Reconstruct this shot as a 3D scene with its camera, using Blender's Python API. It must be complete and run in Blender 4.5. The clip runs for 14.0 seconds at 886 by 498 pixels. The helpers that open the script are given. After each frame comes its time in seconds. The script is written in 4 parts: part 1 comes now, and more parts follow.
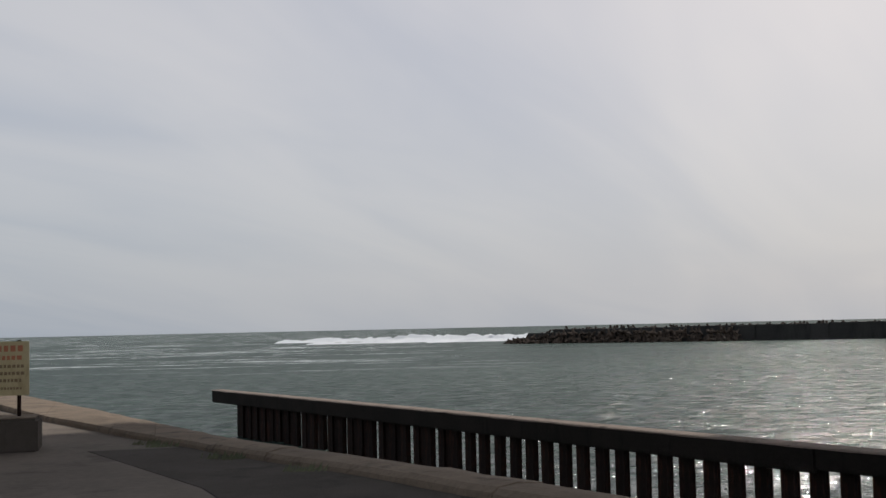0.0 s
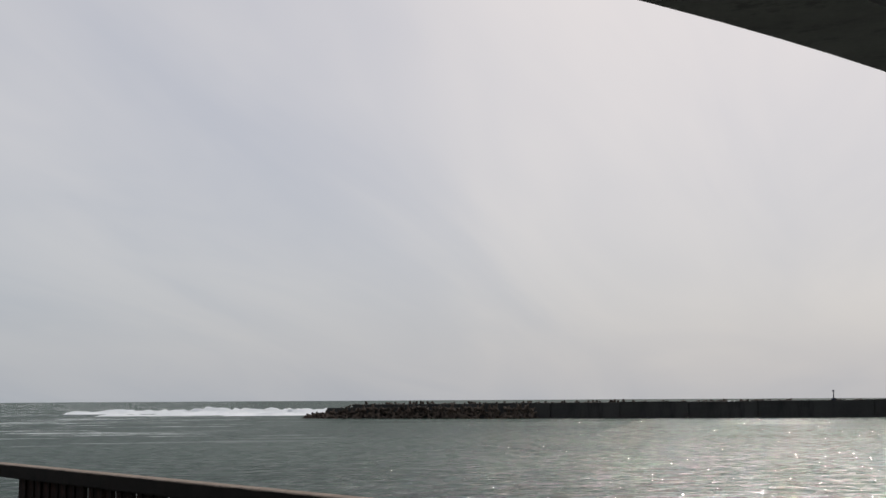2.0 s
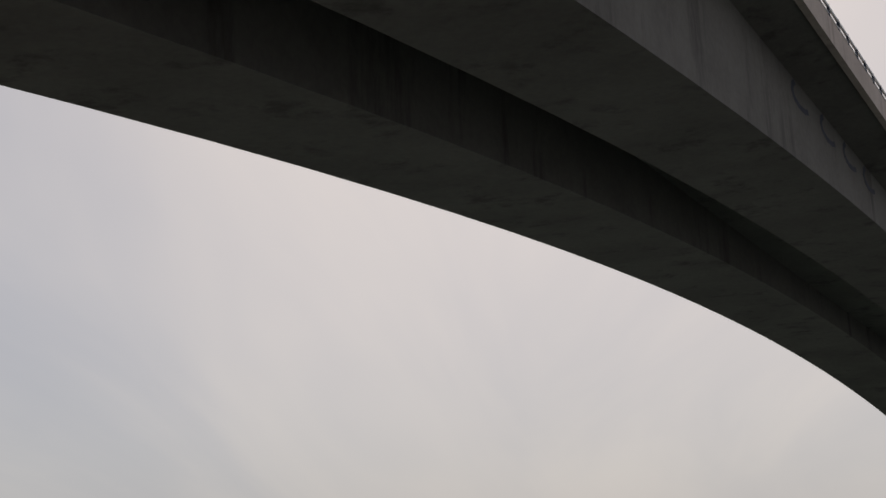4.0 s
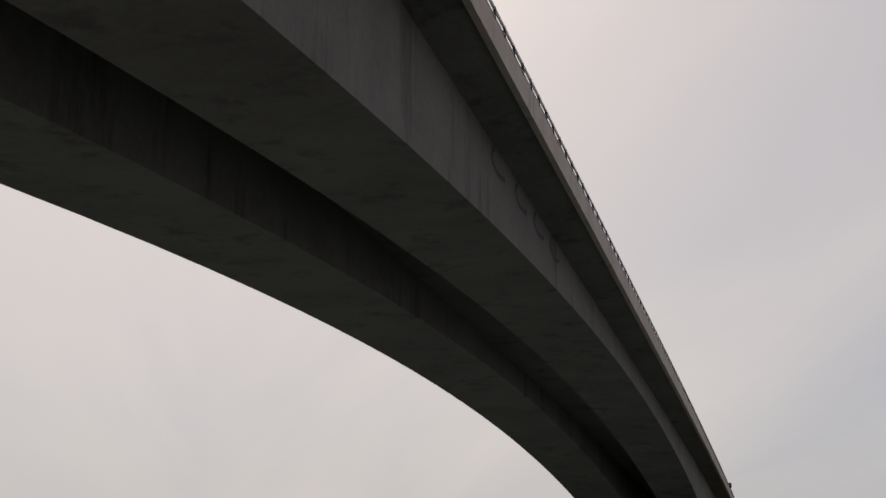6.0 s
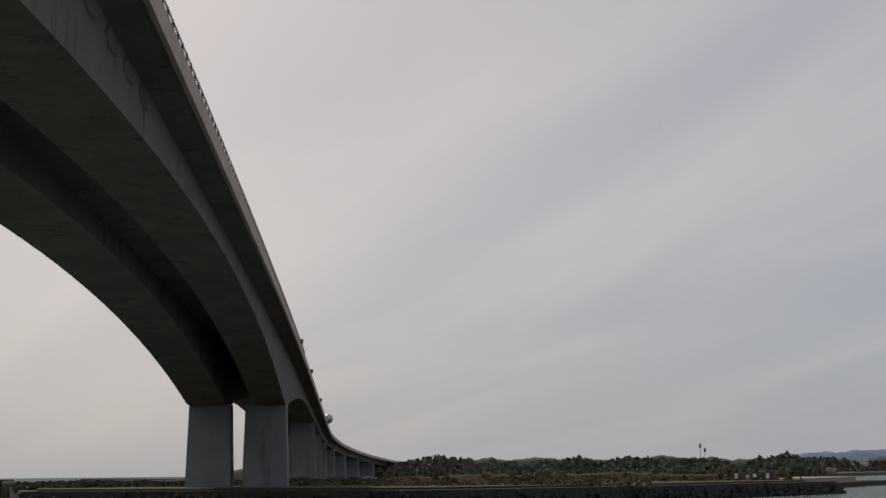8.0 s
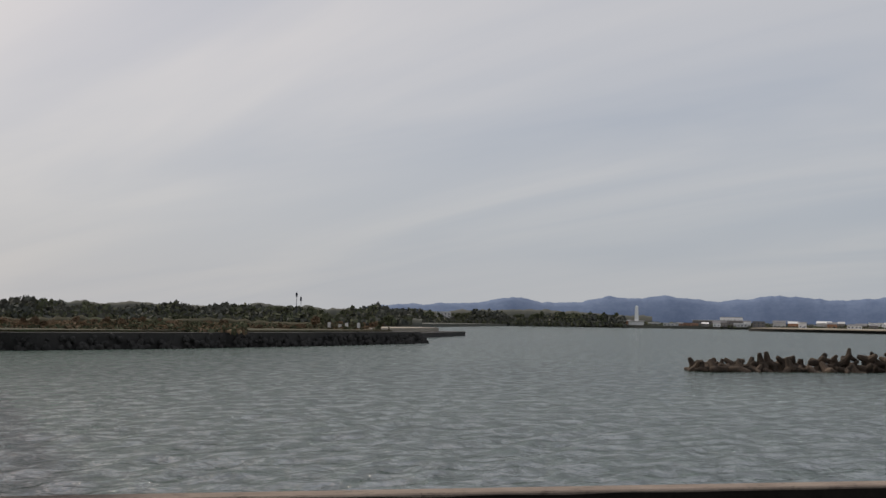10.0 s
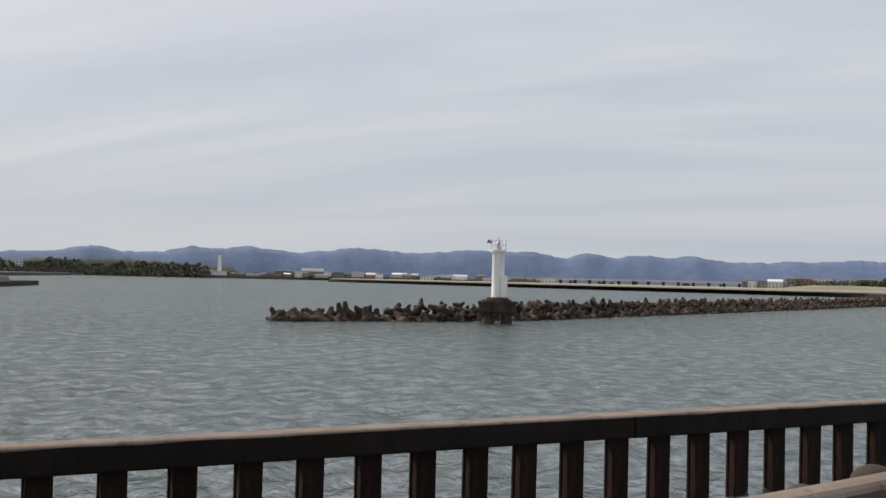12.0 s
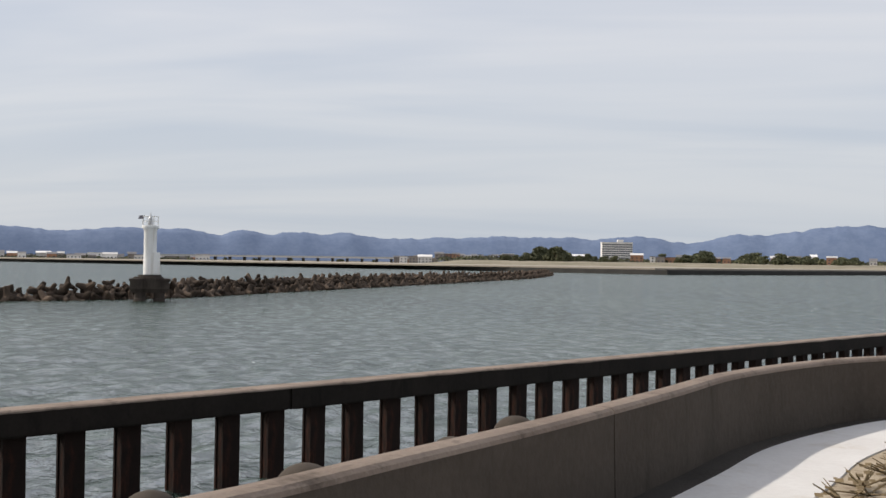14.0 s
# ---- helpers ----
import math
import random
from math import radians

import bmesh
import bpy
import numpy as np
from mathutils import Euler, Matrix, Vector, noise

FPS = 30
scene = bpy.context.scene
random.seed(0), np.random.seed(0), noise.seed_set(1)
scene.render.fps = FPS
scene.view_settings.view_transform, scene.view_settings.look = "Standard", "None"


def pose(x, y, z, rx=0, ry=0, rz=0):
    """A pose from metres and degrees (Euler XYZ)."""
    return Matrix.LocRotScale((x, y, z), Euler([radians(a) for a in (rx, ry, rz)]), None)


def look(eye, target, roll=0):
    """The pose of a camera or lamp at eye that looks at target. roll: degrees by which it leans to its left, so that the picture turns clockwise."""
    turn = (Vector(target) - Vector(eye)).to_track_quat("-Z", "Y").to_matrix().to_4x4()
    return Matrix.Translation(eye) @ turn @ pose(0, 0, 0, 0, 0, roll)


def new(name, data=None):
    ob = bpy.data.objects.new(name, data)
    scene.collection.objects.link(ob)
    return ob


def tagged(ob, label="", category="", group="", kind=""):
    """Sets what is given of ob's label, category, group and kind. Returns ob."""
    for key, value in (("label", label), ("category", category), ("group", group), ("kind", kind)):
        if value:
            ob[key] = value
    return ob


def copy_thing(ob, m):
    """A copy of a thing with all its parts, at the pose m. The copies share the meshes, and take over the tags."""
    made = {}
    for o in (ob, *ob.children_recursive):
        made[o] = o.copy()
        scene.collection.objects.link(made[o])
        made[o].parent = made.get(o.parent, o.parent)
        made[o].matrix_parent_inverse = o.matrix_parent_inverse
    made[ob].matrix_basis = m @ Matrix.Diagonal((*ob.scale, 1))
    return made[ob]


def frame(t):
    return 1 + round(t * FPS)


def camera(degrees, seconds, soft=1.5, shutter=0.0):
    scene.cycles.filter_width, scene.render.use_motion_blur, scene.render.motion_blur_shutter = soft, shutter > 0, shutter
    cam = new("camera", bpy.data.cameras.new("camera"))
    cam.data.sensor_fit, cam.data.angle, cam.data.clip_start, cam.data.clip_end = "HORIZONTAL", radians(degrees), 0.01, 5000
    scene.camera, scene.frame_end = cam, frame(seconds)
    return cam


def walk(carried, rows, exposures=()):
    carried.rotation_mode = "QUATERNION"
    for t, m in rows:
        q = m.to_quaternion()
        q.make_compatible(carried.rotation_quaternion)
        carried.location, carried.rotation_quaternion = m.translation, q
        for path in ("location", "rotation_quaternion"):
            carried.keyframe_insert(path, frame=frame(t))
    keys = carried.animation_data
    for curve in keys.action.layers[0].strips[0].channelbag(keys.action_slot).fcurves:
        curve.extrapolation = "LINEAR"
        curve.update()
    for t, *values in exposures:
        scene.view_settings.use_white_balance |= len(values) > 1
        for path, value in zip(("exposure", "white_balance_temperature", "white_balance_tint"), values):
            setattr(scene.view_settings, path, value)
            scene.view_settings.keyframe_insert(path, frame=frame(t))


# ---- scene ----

EYE_Z = 4.5          # eye above the water, water is z = 0
GROUND_Z = 2.9       # quay

cam = camera(39.2, 14.0, soft=1.5)
# seconds, yaw, pitch, roll: the camera stands on the quay and pans from the open sea to the harbour
PATH = [
    (0.0, 0.00, 3.59, 1.25),
    (0.5, -1.76, 3.67, 1.14),
    (1.0, -3.90, 4.15, 0.89),
    (1.5, -6.47, 5.21, 0.61),
    (2.0, -9.16, 6.88, 0.32),
    (2.5, -11.69, 9.33, 0.63),
    (3.0, -14.97, 11.50, 1.12),
    (5.3, -30.04, 18.02, -0.10),
    (5.5, -31.80, 17.88, -0.45),
    (6.0, -35.90, 16.94, 0.21),
    (6.5, -40.62, 15.63, 0.17),
    (7.0, -45.62, 13.93, 0.44),
    (7.5, -50.50, 12.14, 0.58),
    (8.0, -55.20, 10.22, 0.51),
    (8.2, -57.04, 9.42, 0.32),
    (10.3, -76.36, 2.70, -0.96),
    (10.5, -78.33, 2.40, -1.00),
    (11.0, -83.19, 1.92, -1.24),
    (11.5, -87.93, 1.64, -1.31),
    (12.0, -92.49, 1.38, -1.31),
    (12.5, -96.80, 1.13, -1.19),
    (13.0, -100.88, 0.94, -1.09),
    (13.5, -104.68, 0.76, -0.94),
    (14.0, -108.27, 0.59, -0.80),
]
walk(cam, [(t, pose(0, 0, EYE_Z + float(np.interp(t, (8.2, 10.3, 11, 12.5, 14), (0, 0.15, 0.15, 0.09, 0.03))), 90 + pitch, roll, yaw)) for t, yaw, pitch, roll in PATH],
     exposures=[(0.0, -0.02, 6300, 9.5), (2.0, -0.04, 6300, 9.5), (3.2, -0.24, 6450, 10), (5.5, -0.18, 6600, 11), (8.2, -0.22, 6650, 11), (10.5, 0.15, 6570, 10), (14.0, 0.52, 6530, 10)])

# ---------------------------------------------------------------- world and sun
SUN_AZ, SUN_EL = -29.0, 38.0
SUN_DIR = Vector((-math.sin(radians(SUN_AZ)) * math.cos(radians(SUN_EL)),
                  math.cos(radians(SUN_AZ)) * math.cos(radians(SUN_EL)), math.sin(radians(SUN_EL))))


def node(nt, kind, **inputs):
    n = nt.nodes.new(kind)
    for key, value in inputs.items():
        n.inputs[key.replace("_", " ")].default_value = value
    return n


def mathn(nt, op, a, b=None, clamp=False):
    n = nt.nodes.new("ShaderNodeMath")
    n.operation, n.use_clamp = op, clamp
    for i, v in enumerate((a, b)):
        if v is None:
            continue
        if isinstance(v, (int, float)):
            n.inputs[i].default_value = v
        else:
            nt.links.new(v, n.inputs[i])
    return n.outputs[0]


def mixc(nt, fac, a, b, kind="MIX"):
    n = nt.nodes.new("ShaderNodeMix")
    n.data_type, n.blend_type = "RGBA", kind
    for sock, v in ((n.inputs[0], fac), (n.inputs[6], a), (n.inputs[7], b)):
        if isinstance(v, (int, float)):
            sock.default_value = v
        elif isinstance(v, tuple):
            sock.default_value = (*v, 1) if len(v) == 3 else v
        else:
            nt.links.new(v, sock)
    return n.outputs[2]


def ramp(nt, value, lo, hi):
    n = nt.nodes.new("ShaderNodeMapRange")
    n.interpolation_type = "SMOOTHSTEP"
    nt.links.new(value, n.inputs[0])
    n.inputs[1].default_value, n.inputs[2].default_value = lo, hi
    return n.outputs[0]


def build_world():
    w = bpy.data.worlds.new("sky")
    scene.world = w
    w.use_nodes = True
    nt = w.node_tree
    nt.nodes.clear()
    co = nt.nodes.new("ShaderNodeTexCoord").outputs["Generated"]
    sky = nt.nodes.new("ShaderNodeTexSky")
    sky.sky_type, sky.sun_disc = "NISHITA", False
    sky.sun_elevation, sky.sun_rotation = radians(SUN_EL), radians(-SUN_AZ)
    sky.dust_density = 3.0
    blue = nt.nodes.new("ShaderNodeVectorMath")
    blue.operation = "SCALE"
    nt.links.new(sky.outputs[0], blue.inputs[0])
    blue.inputs["Scale"].default_value = 0.085
    sep = nt.nodes.new("ShaderNodeSeparateXYZ")
    nt.links.new(co, sep.inputs[0])
    # cloud layer: the sky's direction laid on a high plane
    up = mathn(nt, "ADD", mathn(nt, "MAXIMUM", sep.outputs[2], 0.0), 0.16)
    comb = nt.nodes.new("ShaderNodeCombineXYZ")
    nt.links.new(mathn(nt, "DIVIDE", sep.outputs[0], up), comb.inputs[0])
    nt.links.new(mathn(nt, "DIVIDE", sep.outputs[1], up), comb.inputs[1])
    turn = nt.nodes.new("ShaderNodeMapping")
    nt.links.new(comb.outputs[0], turn.inputs[0])
    turn.inputs["Rotation"].default_value = (0, 0, radians(24))
    stretch = nt.nodes.new("ShaderNodeMapping")
    nt.links.new(turn.outputs[0], stretch.inputs[0])
    stretch.inputs["Location"].default_value = (0.35, 0.2, 0)
    stretch.inputs["Scale"].default_value = (0.85, 0.22, 1)
    n1 = node(nt, "ShaderNodeTexNoise", Scale=0.8, Detail=4.0, Roughness=0.45, Distortion=0.6)
    n2 = node(nt, "ShaderNodeTexNoise", Scale=1.9, Detail=4.0, Roughness=0.5, Distortion=0.9)
    for n in (n1, n2):
        nt.links.new(stretch.outputs[0], n.inputs["Vector"])
    cover = mathn(nt, "ADD", mathn(nt, "MULTIPLY", n1.outputs[0], 0.55), mathn(nt, "MULTIPLY", n2.outputs[0], 0.45))
    cover = ramp(nt, cover, 0.34, 0.66)
    # haze round the sun
    dot = nt.nodes.new("ShaderNodeVectorMath")
    dot.operation = "DOT_PRODUCT"
    nt.links.new(co, dot.inputs[0])
    dot.inputs[1].default_value = SUN_DIR
    glow = mathn(nt, "POWER", mathn(nt, "MAXIMUM", dot.outputs["Value"], 0.0), 5.0)
    veil = mixc(nt, cover, (0.385, 0.425, 0.50), (0.572, 0.570, 0.588))
    veil = mixc(nt, ramp(nt, sep.outputs[2], 0.0, 0.24), mixc(nt, 0.6, veil, (0.39, 0.435, 0.485)), veil)
    warm = mixc(nt, glow, (0, 0, 0), (0.31, 0.215, 0.14))
    veil = mixc(nt, 1.0, veil, warm, "ADD")
    col = mixc(nt, 0.86, blue.outputs[0], veil)
    bg = node(nt, "ShaderNodeBackground", Strength=1.0)
    nt.links.new(col, bg.inputs[0])
    out = nt.nodes.new("ShaderNodeOutputWorld")
    nt.links.new(bg.outputs[0], out.inputs[0])


build_world()
sun_data = bpy.data.lights.new("sun", "SUN")
sun_data.energy, sun_data.angle, sun_data.color = 2.5, radians(1.5), (1.0, 0.93, 0.84)
sun = new("sun", sun_data)
sun.matrix_world = look(SUN_DIR * 200, (0, 0, 0))

# ---------------------------------------------------------------- materials


def surf(name, c1, c2, scale=1.0, rough=0.8, bump=0.3, metal=0.0, fine=18.0, stain=None, streak=0.0, vary=0.0, gloss=0.5):
    """Two scales of noise in the object's metres between c1 and c2, a fine relief, optional stains and runs down upright faces."""
    m = bpy.data.materials.new(name)
    m.use_nodes = True
    nt = m.node_tree
    bsdf = nt.nodes["Principled BSDF"]
    co = nt.nodes.new("ShaderNodeTexCoord").outputs["Object"]
    big = node(nt, "ShaderNodeTexNoise", Scale=scale, Detail=6.0, Roughness=0.6)
    small = node(nt, "ShaderNodeTexNoise", Scale=scale * fine, Detail=4.0, Roughness=0.65)
    for n in (big, small):
        nt.links.new(co, n.inputs["Vector"])
    fac = mathn(nt, "ADD", mathn(nt, "MULTIPLY", ramp(nt, big.outputs[0], 0.3, 0.7), 0.65),
                mathn(nt, "MULTIPLY", ramp(nt, small.outputs[0], 0.3, 0.7), 0.35))
    col = mixc(nt, fac, c1, c2)
    if stain:
        st = node(nt, "ShaderNodeTexNoise", Scale=scale * 2.3, Detail=8.0, Roughness=0.7)
        mp = nt.nodes.new("ShaderNodeMapping")
        nt.links.new(co, mp.inputs[0])
        mp.inputs["Location"].default_value = (7.3, 2.1, 4.4)
        mp.inputs["Scale"].default_value = (1, 1, 1 - streak)
        nt.links.new(mp.outputs[0], st.inputs["Vector"])
        col = mixc(nt, mathn(nt, "MULTIPLY", ramp(nt, st.outputs[0], 0.52, 0.68), 0.7), col, stain)
    if vary:
        info = nt.nodes.new("ShaderNodeObjectInfo")
        hsv = nt.nodes.new("ShaderNodeHueSaturation")
        nt.links.new(col, hsv.inputs["Color"])
        nt.links.new(mathn(nt, "ADD", mathn(nt, "MULTIPLY", info.outputs["Random"], vary), 1 - vary / 2), hsv.inputs["Value"])
        col = hsv.outputs[0]
    nt.links.new(col, bsdf.inputs["Base Color"])
    bsdf.inputs["Roughness"].default_value = rough
    bsdf.inputs["Specular IOR Level"].default_value = gloss if rough < 0.85 else min(gloss, 0.15)
    bsdf.inputs["Metallic"].default_value = metal
    if bump:
        b = node(nt, "ShaderNodeBump", Strength=bump, Distance=0.03)
        nt.links.new(small.outputs[0], b.inputs["Height"])
        nt.links.new(b.outputs[0], bsdf.inputs["Normal"])
    return m


M_CONC = surf("old_quay_concrete", (0.15, 0.125, 0.10), (0.24, 0.20, 0.165), 0.5, 0.92, 0.4, stain=(0.10, 0.083, 0.067))
M_PALE = surf("pale_path_concrete", (0.60, 0.575, 0.55), (0.70, 0.68, 0.655), 0.7, 0.9, 0.2, stain=(0.55, 0.50, 0.44))
M_LITTER = surf("sand_and_litter", (0.34, 0.27, 0.19), (0.52, 0.44, 0.33), 2.0, 0.95, 0.6, stain=(0.16, 0.12, 0.08))
M_KERB = surf("worn_kerb_concrete", (0.17, 0.13, 0.095), (0.29, 0.225, 0.165), 0.9, 0.9, 0.5, stain=(0.08, 0.062, 0.046))
M_YARD = surf("yard_asphalt", (0.04, 0.035, 0.03), (0.07, 0.06, 0.052), 0.6, 0.92, 0.5, fine=40)
M_ASPH = surf("old_asphalt", (0.06, 0.05, 0.042), (0.10, 0.085, 0.072), 0.8, 0.92, 0.5, fine=40, stain=(0.045, 0.038, 0.032))
# M_PARA carries the wall's shade in its colour, M_TOP the sun on its coping
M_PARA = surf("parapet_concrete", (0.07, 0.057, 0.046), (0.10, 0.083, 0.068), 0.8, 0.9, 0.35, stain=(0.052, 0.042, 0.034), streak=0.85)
M_TOP = surf("sunlit_top_concrete", (0.20, 0.155, 0.125), (0.31, 0.25, 0.205), 1.1, 0.9, 0.5, stain=(0.085, 0.066, 0.052))
# cap faces darkened in colour for shade; their sunlit tops take M_TOP
M_CAP = surf("shaded_barrier_concrete", (0.013, 0.011, 0.009), (0.024, 0.019, 0.016), 0.9, 0.9, 0.45, stain=(0.008, 0.007, 0.006), streak=0.8)
M_RUST = surf("rusted_steel", (0.010, 0.007, 0.006), (0.022, 0.012, 0.009), 1.6, 0.85, 0.5, stain=(0.055, 0.019, 0.011), streak=0.75, vary=0.5)
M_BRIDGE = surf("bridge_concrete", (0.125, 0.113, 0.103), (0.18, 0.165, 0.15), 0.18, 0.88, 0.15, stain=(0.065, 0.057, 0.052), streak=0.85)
# pinkish edge beam, its colour raised to hold the sky light on it
M_FASCIA = surf("skylit_edge_concrete", (0.42, 0.34, 0.30), (0.54, 0.45, 0.40), 0.3, 0.85, 0.15, stain=(0.27, 0.215, 0.19), streak=0.9)
M_COLUMN = surf("pier_concrete", (0.17, 0.17, 0.178), (0.23, 0.23, 0.24), 0.2, 0.85, 0.1, stain=(0.12, 0.12, 0.125), streak=0.85)
M_STEEL = surf("galvanised_steel", (0.35, 0.36, 0.37), (0.5, 0.5, 0.5), 2.0, 0.45, 0.05, metal=0.6)
M_DARK = surf("dark_paint", (0.02, 0.022, 0.035), (0.045, 0.047, 0.07), 1.5, 0.8, 0.1)
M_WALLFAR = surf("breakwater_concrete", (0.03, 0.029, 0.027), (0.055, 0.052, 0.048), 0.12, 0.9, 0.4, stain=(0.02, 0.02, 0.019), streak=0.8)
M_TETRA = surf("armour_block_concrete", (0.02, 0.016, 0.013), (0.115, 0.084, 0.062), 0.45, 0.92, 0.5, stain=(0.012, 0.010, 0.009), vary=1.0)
M_WHITE = surf("white_paint", (0.74, 0.74, 0.72), (0.82, 0.82, 0.80), 0.8, 0.55, 0.08, stain=(0.62, 0.59, 0.54), streak=0.9)
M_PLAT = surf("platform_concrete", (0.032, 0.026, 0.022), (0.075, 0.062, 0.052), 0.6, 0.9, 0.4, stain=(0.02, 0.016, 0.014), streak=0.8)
M_SAND = surf("sand", (0.27, 0.235, 0.19), (0.37, 0.33, 0.27), 0.02, 0.95, 0.3, fine=60)
M_BANK = surf("bank_soil_and_scrub", (0.035, 0.036, 0.02), (0.085, 0.07, 0.042), 0.05, 0.95, 0.5, fine=25, stain=(0.05, 0.075, 0.03))
M_DRY = surf("sand_with_dry_grass", (0.17, 0.155, 0.105), (0.32, 0.28, 0.215), 0.02, 0.95, 0.4, fine=25, stain=(0.13, 0.13, 0.075))
# foliage tones lightened so that their colour takes in the distance haze
M_LEAF = surf("dark_foliage", (0.08, 0.095, 0.055), (0.15, 0.145, 0.085), 0.25, 0.9, 0.5, fine=12, vary=0.5)
M_LEAFB = surf("autumn_foliage", (0.14, 0.10, 0.065), (0.26, 0.175, 0.105), 0.25, 0.9, 0.5, fine=12, vary=0.5)
M_BARK = surf("bark", (0.08, 0.06, 0.045), (0.14, 0.11, 0.08), 1.0, 0.9, 0.5)
# distance haze put into the colour: blue for hills, paler for low land
M_HILL = surf("hazed_wooded_hills", (0.115, 0.155, 0.245), (0.16, 0.205, 0.30), 0.02, 0.95, 0.0, fine=3.5)
M_HILLN = surf("hazed_wooded_land", (0.075, 0.08, 0.068), (0.125, 0.12, 0.098), 0.03, 0.95, 0.2, fine=12)
M_HOUSE = surf("pale_house_wall", (0.60, 0.58, 0.56), (0.72, 0.70, 0.68), 0.1, 0.8, 0.0, vary=0.6)
M_GREY = surf("grey_brown_house_wall", (0.17, 0.15, 0.135), (0.27, 0.24, 0.215), 0.1, 0.8, 0.0, vary=0.6)
M_ROOF = surf("roof_tile", (0.10, 0.10, 0.11), (0.20, 0.19, 0.19), 0.1, 0.8, 0.0, vary=0.6)
M_ORANGE = surf("orange_brown_wall", (0.30, 0.15, 0.09), (0.40, 0.22, 0.13), 0.1, 0.8, 0.0)
M_HOTEL = surf("hotel_wall", (0.68, 0.66, 0.64), (0.78, 0.76, 0.74), 0.05, 0.8, 0.0)
M_GLASS = surf("dark_window", (0.05, 0.06, 0.08), (0.10, 0.11, 0.13), 0.5, 0.15, 0.0)
M_SIGN = surf("yellowed_sign_paint", (0.50, 0.40, 0.20), (0.60, 0.49, 0.27), 1.2, 0.6, 0.05, stain=(0.38, 0.28, 0.14), streak=0.6)
M_RED = surf("faded_red_lettering", (0.42, 0.13, 0.07), (0.52, 0.2, 0.1), 3.0, 0.7, 0.0)
M_BROWN = surf("faded_dark_lettering", (0.20, 0.13, 0.07), (0.28, 0.19, 0.1), 3.0, 0.7, 0.0)
M_TWIG = surf("dry_twigs", (0.10, 0.075, 0.045), (0.24, 0.18, 0.10), 4.0, 0.9, 0.3)
M_FOAM = surf("white_surf", (0.62, 0.64, 0.64), (0.85, 0.86, 0.86), 0.12, 0.9, 0.5, fine=14)


def water_material():
    m = bpy.data.materials.new("sea_water")
    m.use_nodes = True
    nt = m.node_tree
    bsdf = nt.nodes["Principled BSDF"]
    co = nt.nodes.new("ShaderNodeTexCoord").outputs["Object"]

    def tex(scale, stretch, turn, detail, rough=0.55, dist=0.4):
        mp = nt.nodes.new("ShaderNodeMapping")
        nt.links.new(co, mp.inputs[0])
        mp.inputs["Rotation"].default_value = (0, 0, radians(turn))
        mp.inputs["Scale"].default_value = (1, stretch, 1)
        n = node(nt, "ShaderNodeTexNoise", Scale=scale, Detail=detail, Roughness=rough, Distortion=dist)
        nt.links.new(mp.outputs[0], n.inputs["Vector"])
        return n.outputs[0]

    swell, chop, rip = tex(0.16, 2.0, 35, 3), tex(0.75, 1.6, 40, 3, 0.55, 0.3), tex(2.6, 1.5, 20, 3, 0.6, 0.3)
    patch = tex(0.015, 2.0, 30, 4)
    col = mixc(nt, ramp(nt, patch, 0.35, 0.65), (0.027, 0.045, 0.037), (0.052, 0.075, 0.062))
    # wave crests paler in colour, adding light-and-dark contrast to the chop
    col = mixc(nt, mathn(nt, "MULTIPLY", ramp(nt, chop, 0.44, 0.64), 0.55), col, (0.105, 0.142, 0.120))
    # thin foam streaks on the open sea beyond the mole
    sep = nt.nodes.new("ShaderNodeSeparateXYZ")
    nt.links.new(co, sep.inputs[0])
    zone = mathn(nt, "MULTIPLY", ramp(nt, sep.outputs[1], 105, 190), mathn(nt, "SUBTRACT", 1.0, ramp(nt, sep.outputs[0], -25, 25)))
    lines = mathn(nt, "MULTIPLY", ramp(nt, tex(0.030, 5.5, 12, 5, 0.6, 0.8), 0.56, 0.62), ramp(nt, tex(0.5, 1.5, 0, 4), 0.36, 0.52))
    crest = mathn(nt, "MULTIPLY", ramp(nt, chop, 0.68, 0.74), ramp(nt, rip, 0.52, 0.64))
    foam = mathn(nt, "MAXIMUM", mathn(nt, "MULTIPLY", lines, zone), mathn(nt, "MULTIPLY", crest, 0.5))
    col = mixc(nt, foam, col, (0.74, 0.77, 0.76))
    h = mathn(nt, "ADD", mathn(nt, "MULTIPLY", swell, 0.35), mathn(nt, "ADD", mathn(nt, "MULTIPLY", chop, 0.62), mathn(nt, "MULTIPLY", rip, 0.2)))
    b = node(nt, "ShaderNodeBump", Strength=1.0, Distance=0.55)
    nt.links.new(h, b.inputs["Height"])
    # green body below, and a gloss that choppy water holds back at flat angles
    nt.links.new(col, bsdf.inputs["Base Color"])
    bsdf.inputs["Roughness"].default_value = 0.9
    bsdf.inputs["Specular IOR Level"].default_value = 0.0
    nt.links.new(b.outputs[0], bsdf.inputs["Normal"])
    sheen = node(nt, "ShaderNodeBsdfGlossy", Roughness=0.12)
    nt.links.new(b.outputs[0], sheen.inputs["Normal"])
    soft = node(nt, "ShaderNodeBump", Strength=1.0, Distance=0.16)
    nt.links.new(h, soft.inputs["Height"])
    fres = node(nt, "ShaderNodeFresnel", IOR=1.33)
    nt.links.new(soft.outputs[0], fres.inputs["Normal"])
    # gloss turned down towards the open sea; speckle noise in it imitates glitter
    seaward = ramp(nt, mathn(nt, "SUBTRACT", sep.outputs[1], mathn(nt, "MULTIPLY", sep.outputs[0], 0.35)), -30, 60)
    speckle = ramp(nt, tex(0.6, 1.5, 38, 6, 0.75, 0.4), 0.42, 0.62)
